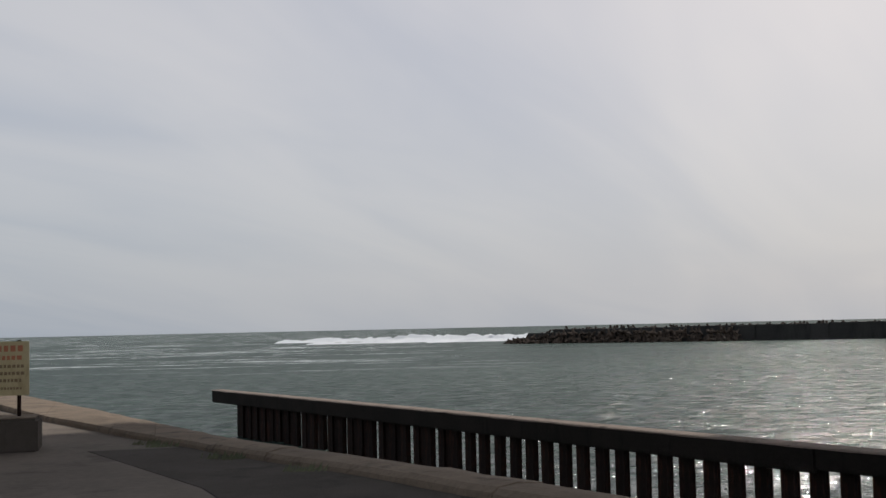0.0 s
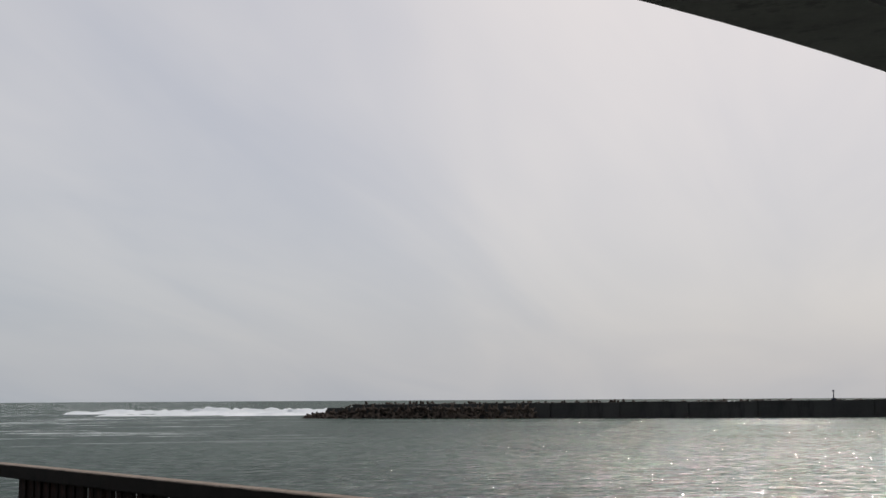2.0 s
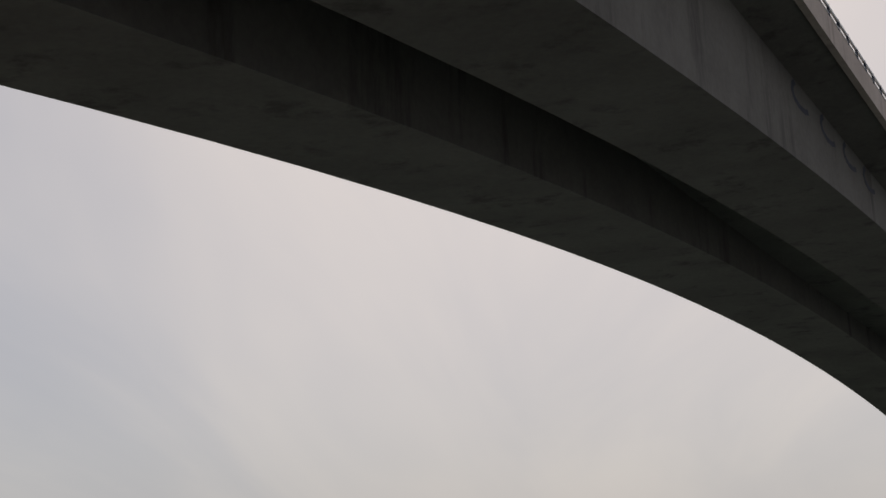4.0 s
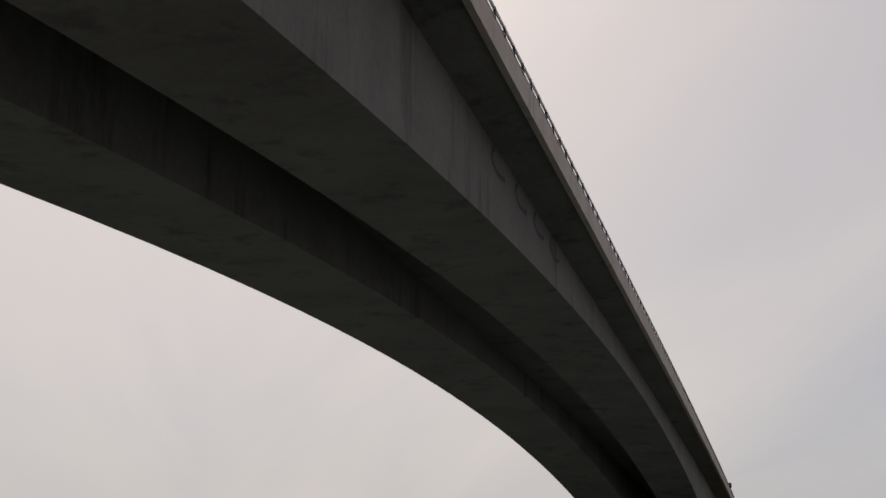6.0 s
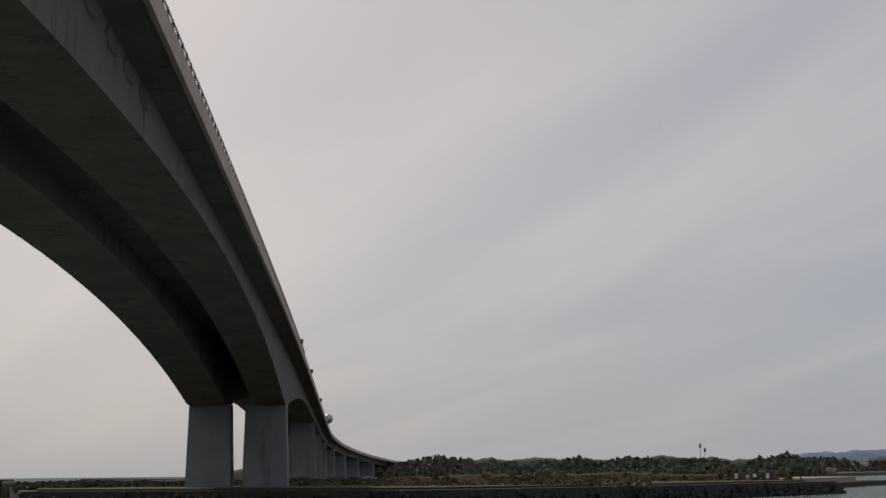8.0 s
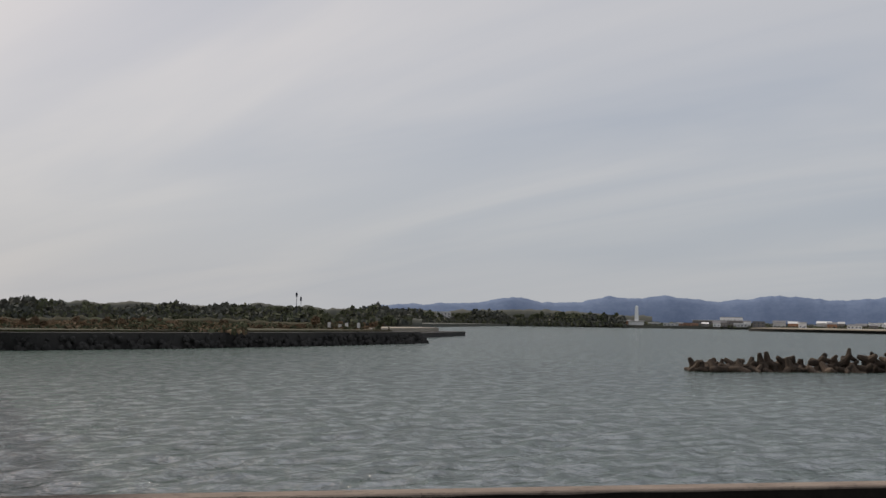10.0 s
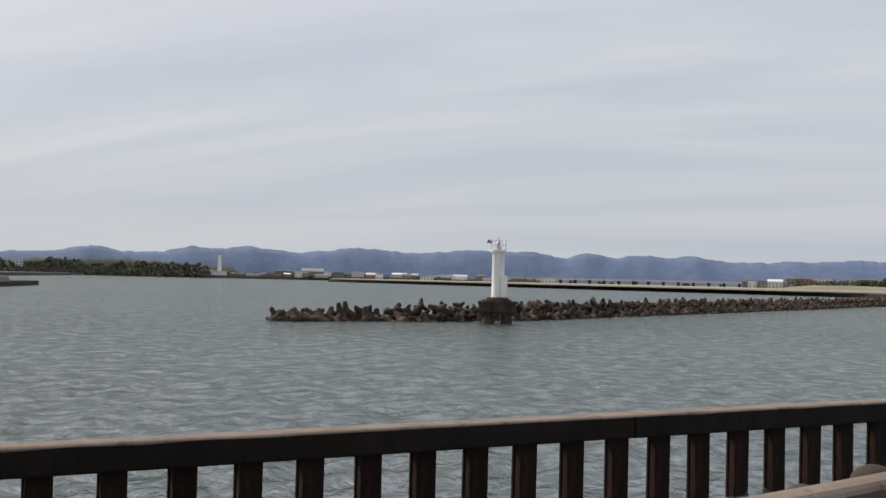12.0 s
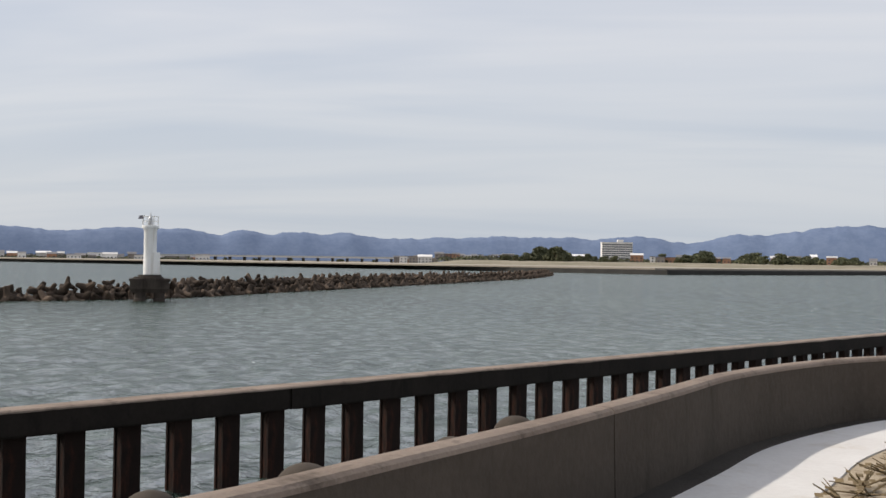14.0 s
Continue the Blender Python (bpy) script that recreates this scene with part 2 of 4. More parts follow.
    sheen_level = mathn(nt, "ADD", mathn(nt, "MULTIPLY", speckle, mathn(nt, "ADD", mathn(nt, "MULTIPLY", seaward, 0.28), 0.2)), 0.36)
    sheen_level = mathn(nt, "MULTIPLY", sheen_level, mathn(nt, "SUBTRACT", 1.0, mathn(nt, "MULTIPLY", seaward, 0.66)))
    amount = mathn(nt, "MULTIPLY", mathn(nt, "MULTIPLY", mathn(nt, "POWER", fres.outputs[0], 1.4), sheen_level), mathn(nt, "SUBTRACT", 1.0, foam))
    mix = nt.nodes.new("ShaderNodeMixShader")
    nt.links.new(amount, mix.inputs[0])
    nt.links.new(bsdf.outputs[0], mix.inputs[1])
    nt.links.new(sheen.outputs[0], mix.inputs[2])
    nt.links.new(mix.outputs[0], nt.nodes["Material Output"].inputs["Surface"])
    return m


M_WATER = water_material()

# ---------------------------------------------------------------- mesh helpers


def part(name, bm, material, parent=None, label="", smooth=False):
    """Links a bmesh as one mesh object, under a thing or a part."""
    me = bpy.data.meshes.new(name)
    bmesh.ops.recalc_face_normals(bm, faces=bm.faces)
    bm.to_mesh(me)
    bm.free()
    me.materials.append(material)
    if smooth:
        me.polygons.foreach_set("use_smooth", [True] * len(me.polygons))
    ob = new(name, me)
    ob.parent = parent
    if label:
        tagged(ob, label)
    return ob


def shared(name, mesh, m, parent=None):
    """A further object on a mesh that exists."""
    ob = new(name, mesh)
    ob.parent = parent
    ob.matrix_basis = m
    return ob


def thing(name, label, category, group="", kind="", at=(0, 0, 0), turn=0.0):
    ob = tagged(new(name), label, category, group, kind)
    ob.matrix_basis = pose(*at, 0, 0, turn)
    return ob


def add_box(bm, x0, x1, y0, y1, z0, z1, m=None, bevel=0.0):
    vs = [bm.verts.new((x, y, z)) for x in (x0, x1) for y in (y0, y1) for z in (z0, z1)]
    for q in ((0, 1, 3, 2), (4, 6, 7, 5), (0, 4, 5, 1), (2, 3, 7, 6), (0, 2, 6, 4), (1, 5, 7, 3)):
        bm.faces.new([vs[i] for i in q])
    if bevel:
        es = list({e for v in vs for e in v.link_edges})
        got = bmesh.ops.bevel(bm, geom=es, offset=bevel, segments=2, affect="EDGES")
        vs = got["verts"]
    if m is not None:
        bmesh.ops.transform(bm, matrix=m, verts=list({v for v in vs}))
    return vs


def box_bm(x0, x1, y0, y1, z0, z1, bevel=0.0):
    bm = bmesh.new()
    add_box(bm, x0, x1, y0, y1, z0, z1, None, bevel)
    return bm


def lathe(bm, profile, n=24, cx=0.0, cy=0.0):
    """Turns (radius, z) pairs round the upright axis."""
    rings = []
    for r, z in profile:
        rings.append([bm.verts.new((cx + r * math.cos(2 * math.pi * i / n), cy + r * math.sin(2 * math.pi * i / n), z)) for i in range(n)])
    for a, b in zip(rings, rings[1:]):
        for i in range(n):
            bm.faces.new((a[i], a[(i + 1) % n], b[(i + 1) % n], b[i]))
    bm.faces.new(rings[0][::-1])
    bm.faces.new(rings[-1])


def tube(bm, a, b, r0, r1=None, n=8):
    a, b = Vector(a), Vector(b)
    r1 = r0 if r1 is None else r1
    q = (b - a).to_track_quat("Z", "Y")
    rings = [[bm.verts.new(p + q @ Vector((r * math.cos(2 * math.pi * i / n), r * math.sin(2 * math.pi * i / n), 0))) for i in range(n)] for p, r in ((a, r0), (b, r1))]
    for i in range(n):
        bm.faces.new((rings[0][i], rings[0][(i + 1) % n], rings[1][(i + 1) % n], rings[1][i]))
    bm.faces.new(rings[0][::-1])
    bm.faces.new(rings[1])


def loft(bm, sections):
    """Joins closed sections of equal length and closes both ends."""
    rings = [[bm.verts.new(p) for p in s] for s in sections]
    n = len(rings[0])
    for a, b in zip(rings, rings[1:]):
        for i in range(n):
            bm.faces.new((a[i], a[(i + 1) % n], b[(i + 1) % n], b[i]))
    bm.faces.new(rings[0][::-1])
    bm.faces.new(rings[-1])


def prism(bm, outline, z0, z1):
    lo = [bm.verts.new((x, y, z0)) for x, y in outline]
    hi = [bm.verts.new((x, y, z1)) for x, y in outline]
    n = len(outline)
    for i in range(n):
        bm.faces.new((lo[i], lo[(i + 1) % n], hi[(i + 1) % n], hi[i]))
    bm.faces.new(lo[::-1])
    bm.faces.new(hi)


def smooth_line(points, steps=8):
    """A rounded line through points."""
    p = [Vector(q) for q in points]
    p = [p[0] * 2 - p[1]] + p + [p[-1] * 2 - p[-2]]
    out = []
    for i in range(1, len(p) - 2):
        for k in range(steps):
            t = k / steps
            out.append(0.5 * (2 * p[i] + (p[i + 1] - p[i - 1]) * t + (2 * p[i - 1] - 5 * p[i] + 4 * p[i + 1] - p[i + 2]) * t * t
                              + (3 * p[i] - p[i - 1] - 3 * p[i + 1] + p[i + 2]) * t ** 3))
    out.append(p[-2])
    return out


# ---------------------------------------------------------------- sea


def build_water():
    rng = np.random.default_rng(4)
    az = np.radians(np.concatenate([np.linspace(32, -148, 560), np.linspace(-148, -328, 40)[1:-1]]))
    rad = np.concatenate([[1.0, 4.0], np.geomspace(9, 200, 430), np.geomspace(200, 4950, 90)[1:]])
    A, R = np.meshgrid(az, rad)
    X, Y = -np.sin(A) * R, np.cos(A) * R
    Z = np.zeros_like(X)
    gap = np.maximum(R * 0.0075, 0.06)
    for _ in range(46):
        lam = 0.55 * (2.9 / 0.55) ** rng.random()
        th = radians(52) + rng.normal(0, 0.5)
        k = 2 * math.pi / lam
        amp = 0.0068 * lam ** 0.8
        ph = (X * math.cos(th) + Y * math.sin(th)) * k + rng.random() * 6.3 + 0.5 * np.sin(X * 0.11 + rng.random() * 6) + 0.5 * np.sin(Y * 0.09 + rng.random() * 6)
        s = np.sin(ph)
        Z += amp * (s + 0.35 * (s * s - 0.5)) * np.clip((lam / gap - 2.5) / 3, 0, 1)
    nr, na = X.shape
    co = np.stack([X, Y, Z], -1).reshape(-1, 3)
    i = np.arange(nr - 1)[:, None] * na
    j = np.arange(na)[None, :]
    jn = (j + 1) % na
    faces = np.stack([i + j, i + na + j, i + na + jn, i + jn], -1).reshape(-1, 4)
    me = bpy.data.meshes.new("water")
    me.vertices.add(len(co))
    me.vertices.foreach_set("co", co.ravel())
    me.loops.add(faces.size)
    me.loops.foreach_set("vertex_index", faces.ravel().astype(np.int32))
    me.polygons.add(len(faces))
    me.polygons.foreach_set("loop_start", np.arange(0, faces.size, 4, dtype=np.int32))
    me.polygons.foreach_set("loop_total", np.full(len(faces), 4, dtype=np.int32))
    me.update(calc_edges=True)
    me.validate()
    me.polygons.foreach_set("use_smooth", np.ones(len(faces), dtype=bool))
    me.materials.append(M_WATER)
    tagged(new("water", me), "grey-green choppy sea water", "water", kind="structure")


build_water()

# ---------------------------------------------------------------- quay where the camera stands
EDGE = [(-60, 120), (-22, 52.2), (-10.5, 32.0), (-7.6, 26.8), (-5.5, 22.9), (-3.9, 20.0), (-2.5, 17.5), (-0.5, 14.8), (0.5, 13.2), (2.3, 10.2), (4.3, 6.6), (5.1, 3.2), (4.9, 0.6)]
WALL_LINE = [(4.1, 0.55), (5.15, -0.89), (5.84, -1.70), (7.08, -3.15), (8.56, -4.75), (9.8, -6.05), (10.86, -7.64), (11.4, -8.95), (11.85, -11.6), (11.5, -15.5), (9.5, -21.5), (4, -32)]
wall_line = smooth_line([(x, y, 0) for x, y in WALL_LINE])


def build_quay():
    land = EDGE + [(p.x + 0.1, p.y) for p in wall_line] + [(-10, -70), (-120, -70), (-120, 120)]
    bm = bmesh.new()
    prism(bm, land, -1.2, GROUND_Z)
    ob = part("ground", bm, M_YARD)
    tagged(ob, "dark worn asphalt yard of the quay", "ground", kind="structure")
    bm = bmesh.new()
    prism(bm, [(-14, 34), (-12.5, 15), (-6, 9), (-1.0, 8.9), (-2.52, 12.9), (-4.92, 17.2), (-3.7, 17.5), (-4.75, 19.1), (-6.8, 22.3), (-9.0, 26)], GROUND_Z - 0.05, GROUND_Z + 0.004)
    tagged(part("pavement", bm, M_CONC), "brown weathered concrete pavement beside the quay kerb", "pavement", kind="structure")
    bm = bmesh.new()
    prism(bm, [(-4.9, 17.2), (-2.5, 12.9), (-1.0, 9.0), (1.0, 4.5), (4.3, 4.0), (3.45, 6.4), (1.55, 9.8), (-0.15, 12.35), (-1.15, 13.95), (-2.8, 16.15), (-3.65, 17.5)], GROUND_Z - 0.05, GROUND_Z + 0.006)
    tagged(part("road", bm, M_ASPH), "dark worn asphalt strip along the quay kerb", "road", kind="structure")


def build_kerb():
    """Cast kerb slabs along the quay edge, each a little out of line."""
    root = thing("kerb", "sun-worn brown concrete kerb slabs along quay edge", "kerb", kind="structure")
    outer = smooth_line([(x, y, 0) for x, y in [(-22, 52), (-10.6, 31.9), (-7.7, 26.7), (-5.6, 22.8), (-4.0, 19.9), (-2.6, 17.4), (-0.6, 14.7), (0.4, 13.1), (2.2, 10.2), (4.2, 6.6), (5.0, 3.2)]], 6)
    inner = smooth_line([(x, y, 0) for x, y in [(-17, 41), (-8.6, 25.4), (-6.7, 22.2), (-4.7, 19.0), (-3.6, 17.5), (-2.75, 16.1), (-1.1, 13.9), (-0.1, 12.3), (1.6, 9.75), (3.5, 6.35), (4.4, 3.2)]], 6)
    rng = random.Random(3)
    for i in range(0, len(outer) - 4, 4):
        dz = rng.uniform(-0.012, 0.012)
        bm = bmesh.new()
        o, n = [list(line[i:i + 5]) for line in (outer, inner)]
        for line in (o, n):
            line[0] = line[0].lerp(line[1], 0.012)
            line[4] = line[4].lerp(line[3], 0.012)
        secs = []
        for k, (a, b) in enumerate(zip(o, n)):
            d = (a - b).normalized()
            wear = 0.05 * noise.noise(Vector((a.x * 1.3, a.y * 1.3, 2)))
            z = GROUND_Z + 0.10 + dz
            a = a + d * wear
            b = b + d * 0.06 * noise.noise(Vector((a.x * 1.7, a.y * 1.7, 9)))
            secs.append([(a + d * 0.08) + Vector((0, 0, z - 0.7)), (a + d * 0.06) + Vector((0, 0, z - 0.10)), a + Vector((0, 0, z - 0.04 + 0.3 * wear)),
                         a.lerp(b, 0.5) + Vector((0, 0, z + 0.01 - 0.2 * wear)), b + d * 0.12 + Vector((0, 0, z)), b + d * 0.03 + Vector((0, 0, z - 0.045)), b - d * 0.02 + Vector((0, 0, GROUND_Z - 0.05))])
        loft(bm, secs)
        part("kerb_slab", bm, M_KERB, root)


def build_parapet():
    root = thing("parapet_wall", "low curved concrete sea wall with rounded coping", "wall", kind="structure")
    top, base = GROUND_Z + 0.66, GROUND_Z - 1.4
    n = len(wall_line)
    cuts = [0, 27, 66, n - 1]
    for a, b in zip(cuts, cuts[1:]):
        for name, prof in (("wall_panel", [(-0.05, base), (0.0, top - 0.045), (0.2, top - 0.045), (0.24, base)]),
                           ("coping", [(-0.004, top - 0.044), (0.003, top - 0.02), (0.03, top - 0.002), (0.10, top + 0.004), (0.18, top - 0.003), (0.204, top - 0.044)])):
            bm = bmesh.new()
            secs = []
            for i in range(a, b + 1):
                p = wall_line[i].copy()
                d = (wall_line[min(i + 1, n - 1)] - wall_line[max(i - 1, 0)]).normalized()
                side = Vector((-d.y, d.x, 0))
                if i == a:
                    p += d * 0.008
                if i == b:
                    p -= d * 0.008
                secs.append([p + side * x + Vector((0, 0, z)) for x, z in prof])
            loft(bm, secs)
            part(name, bm, M_PARA if name == "wall_panel" else M_TOP, root, "" if name == "wall_panel" else "sandy coping with sunlight put into its colour")


def build_path():
    n = len(wall_line)
    ins = []
    for i, p in enumerate(wall_line):
        d = (wall_line[min(i + 1, n - 1)] - wall_line[max(i - 1, 0)]).normalized()
        ins.append((p, Vector((d.y, -d.x, 0))))
    for name, w0, w1, z, mat, label, cat in (("pavement", 0.30, 1.14, 0.03, M_PALE, "white smooth concrete path inside the sea wall", "pavement"),
                                             ("sand_patch", 1.1, 6.4, 0.018, M_LITTER, "sandy ground with dry litter beside the path", "sand")):
        bm = bmesh.new()
        loft(bm, [[p + q * w0 + Vector((0, 0, GROUND_Z - 0.1)), p + q * w0 + Vector((0, 0, GROUND_Z + z)), p + q * w1 + Vector((0, 0, GROUND_Z + z)), p + q * w1 + Vector((0, 0, GROUND_Z - 0.1))]
                  for p, q in ins[4:80]])
        tagged(part(name, bm, mat), label, cat, kind="structure")


build_quay()
build_path()
build_kerb()
build_parapet()

# ---------------------------------------------------------------- pile barrier in the water
B0, BD = Vector((-10.2, 56.3, 0)), Vector((0.505, -0.863, 0)).normalized()
BN = Vector((-BD.y, BD.x, 0))


def build_barrier():
    root = thing("pile_barrier", "dark concrete capped barrier on rusty steel piles in water", "barrier", kind="structure")
    ang = math.degrees(math.atan2(BD.y, BD.x))
    root.matrix_basis = pose(B0.x, B0.y, 0, 0, 0, ang)
    rng = random.Random(8)
    x, total = 0.0, 142.0
    while x < total:
        ln = min(35.5, total - x)
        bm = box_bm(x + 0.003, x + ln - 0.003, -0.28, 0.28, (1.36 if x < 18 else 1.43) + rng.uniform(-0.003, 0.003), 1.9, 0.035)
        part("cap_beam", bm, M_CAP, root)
        x += ln
    def pile_mesh(w, d):
        bm = bmesh.new()
        for x0, x1, y0, y1 in ((-w, w, d * 0.6, d), (-w, w, -d, -d * 0.6), (-w * 0.9, w * 0.9, -d * 0.6, d * 0.6)):
            add_box(bm, x0, x1, y0, y1, -2.5, 1.44)
        ob = part("pile", bm, M_RUST, root)
        return ob

    slim = pile_mesh(0.185, 0.09)
    slim.matrix_basis = pose(2.8, 0, 0)
    wide = pile_mesh(0.212, 0.13)
    wide.matrix_basis = pose(57.85, 0, 0)
    x = 21.68 - 0.805 * 25
    while x < 46:
        if x > 3.1:
            shared("pile", slim.data, pose(x, rng.uniform(-0.02, 0.02), 0, rng.uniform(-0.5, 0.5), rng.uniform(-0.5, 0.5), rng.uniform(-3, 3)), root)
        # the outer end is mostly closed by plates between the piles
        if 2.5 < x < 20.8 and min(abs(x + 0.4 - g) for g in (9.0, 10.6, 11.4, 13.29, 15.65, 18.16, 19.76)) > 0.35:
            part("infill_plate", box_bm(x + 0.19, x + 0.615, -0.03, 0.03, -2.5, 1.362), M_RUST, root)
        x += 0.805
    x = 57.85 - 1.1725 * 9
    while x < total - 1:
        if abs(x - 57.85) > 0.4:
            shared("pile", wide.data, pose(x, rng.uniform(-0.02, 0.02), 0, rng.uniform(-0.4, 0.4), rng.uniform(-0.4, 0.4), rng.uniform(-3, 3)), root)
        x += 1.1725
    # added top skins, with the sun on the cap put into their colour
    x = 0.0
    for k in range(15):
        ln = 9.69
        bm = bmesh.new()
        n = 24
        secs = []
        for i in range(n + 1):
            q = x + ln * i / n
            chip, back = [0.03 * noise.noise(Vector((q * 0.9, k, 0))) for k in (1, 4)]
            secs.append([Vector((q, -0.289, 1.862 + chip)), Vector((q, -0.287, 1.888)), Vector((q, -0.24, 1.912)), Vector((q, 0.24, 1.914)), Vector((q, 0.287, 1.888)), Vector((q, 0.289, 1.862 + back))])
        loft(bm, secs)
        part("worn_top", bm, M_TOP, root, "thin brown top skin with sunlight put into its colour")
        x += 9.7
        if x > total - 10:
            break


build_barrier()

# ---------------------------------------------------------------- road bridge
BETA = -51.34
BU = Vector((-math.sin(radians(BETA)), math.cos(radians(BETA)), 0))
BR = Vector((math.cos(radians(BETA)), math.sin(radians(BETA)), 0))
MID, HALF = 104.4, 105.6


def bpos(s, a, z):
    bend = 3.8e-4 * max(s - 430, 0) ** 2
    return BU * s + BR * (a + bend) + Vector((0, 0, z))


def deck_z(s):
    if s > 280:
        return 23.37 - 0.029 * (s - 280)
    return 26.3 - (0.95e-4 if s > MID else 0.3e-4) * (s - MID) ** 2


def soffit_z(s):
    d = abs(s - MID)
    if d <= HALF:
        return 23.98 - 8.5 * (d / HALF) ** 2
    k = max(1 - (d - HALF) / 95, 0)
    top = deck_z(s)
    edge = deck_z(MID + (HALF if s > MID else -HALF)) - 15.48
    return top - 2.4 - (edge - 2.4) * k * k


def build_bridge():
    root = thing("bridge", "tall grey concrete box girder road bridge over the channel", "bridge", kind="structure")
    stations = [-130 + 6 * i for i in range(int(930 / 6))]

    def sweep(name, prof, mat, label="", s0=-130, s1=790, parent=None):
        bm = bmesh.new()
        loft(bm, [[bpos(s, a, z) for a, z in prof(s)] for s in stations if s0 <= s <= s1])
        return part(name, bm, mat, parent or root, label)

    for a0, a1 in ((-27.9, -21.8), (-17.2, -11.95)):
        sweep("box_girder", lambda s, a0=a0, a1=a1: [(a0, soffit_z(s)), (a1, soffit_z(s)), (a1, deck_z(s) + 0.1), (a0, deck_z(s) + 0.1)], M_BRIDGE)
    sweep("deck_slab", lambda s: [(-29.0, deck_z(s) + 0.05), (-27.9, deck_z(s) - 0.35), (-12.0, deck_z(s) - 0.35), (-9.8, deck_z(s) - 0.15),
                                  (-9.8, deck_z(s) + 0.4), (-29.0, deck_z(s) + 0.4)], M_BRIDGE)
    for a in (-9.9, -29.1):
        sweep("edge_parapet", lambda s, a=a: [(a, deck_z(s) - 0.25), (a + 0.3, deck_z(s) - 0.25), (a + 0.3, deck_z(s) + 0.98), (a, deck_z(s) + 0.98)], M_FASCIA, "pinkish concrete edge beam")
        sweep("deck_rail", lambda s, a=a: [(a + 0.1, deck_z(s) + 1.68), (a + 0.2, deck_z(s) + 1.68), (a + 0.2, deck_z(s) + 1.78), (a + 0.1, deck_z(s) + 1.78)], M_STEEL, s1=230)
        sweep("deck_rail", lambda s, a=a: [(a + 0.12, deck_z(s) + 1.36), (a + 0.18, deck_z(s) + 1.36), (a + 0.18, deck_z(s) + 1.41), (a + 0.12, deck_z(s) + 1.41)], M_STEEL, s1=230)
    bm = box_bm(-0.05, 0.05, -0.06, 0.06, 0.25, 1.12)
    post = part("rail_post", bm, M_DARK, root)
    post.matrix_basis = Matrix.Translation(bpos(20, -9.75, deck_z(20) + 0.7)) @ pose(0, 0, 0, 0, 0, BETA)
    for i in range(1, 117):
        s = 20 + 1.79 * i
        shared("rail_post", post.data, Matrix.Translation(bpos(s, -9.75, deck_z(s) + 0.7)) @ pose(0, 0, 0, 0, 0, BETA), root)
    # piers
    for s in (-3.5, 212.6, 352, 410, 460, 510, 560, 610, 660):
        for a0, a1 in ((-27.9, -21.2), (-18.65, -11.95)):
            zt = soffit_z(s) + 0.4
            half = 2.6 if s < 300 else 1.6
            bm = bmesh.new()
            secs = []
            for k, z in enumerate((zt, zt * 0.5, -1.0)):
                g = (0, 0.22, 0.45)[k]
                secs.append([bpos(s - half - g * 0.6, a0 - g, z), bpos(s - half - g * 0.6, a1 + g, z), bpos(s + half + g * 0.6, a1 + g, z), bpos(s + half + g * 0.6, a0 - g, z)])
            loft(bm, secs)
            part("pier_column", bm, M_COLUMN, root)
    # lamps along the deck edge
    for s in (214, 262, 330):
        bm = bmesh.new()
        p = bpos(s, -9.8, deck_z(s) + 0.7)
        tube(bm, p, p + Vector((0, 0, 0.9)), 0.13, 0.1)
        add_box(bm, p.x - 0.3, p.x + 0.3, p.y - 0.3, p.y + 0.3, p.z + 0.7, p.z + 1.5)
        part("deck_lamp", bm, M_DARK, root, "small dark lamp on the deck edge")
    # plain grey ball at the deck edge, its use not known
    bm = bmesh.new()
    p = bpos(395, -9.3, deck_z(395) + 1.6)
    bmesh.ops.create_icosphere(bm, subdivisions=3, radius=1.5, matrix=Matrix.Translation(p))
    part("mirror_housing", bm, M_STEEL, root, "round grey ball on the deck edge", smooth=True)
    # painted marks on the web, too worn to read
    for i, s in enumerate((52.3, 57.4, 62.0, 66.6)):
        line = [(s + 0.25, 25.75), (s - 0.2, 25.5), (s - 0.35, 25.2), (s - 0.1, 24.9), (s + 0.7, 24.72), (s + 1.7, 24.78), (s + 2.3, 24.95)]
        bm = bmesh.new()
        secs = []
        for k, (x, z) in enumerate(line):
            (xa, za), (xb, zb) = line[max(k - 1, 0)], line[min(k + 1, 6)]
            ln = math.hypot(xb - xa, zb - za)
            nx, nz = -(zb - za) / ln * 0.22, (xb - xa) / ln * 0.13
            secs.append([bpos(x - nx, -11.952, z - nz), bpos(x + nx, -11.952, z + nz), bpos(x + nx, -11.94, z + nz), bpos(x - nx, -11.94, z - nz)])
        loft(bm, secs)
        part("painted_mark", bm, M_DARK, root, "worn dark painted mark")


build_bridge()

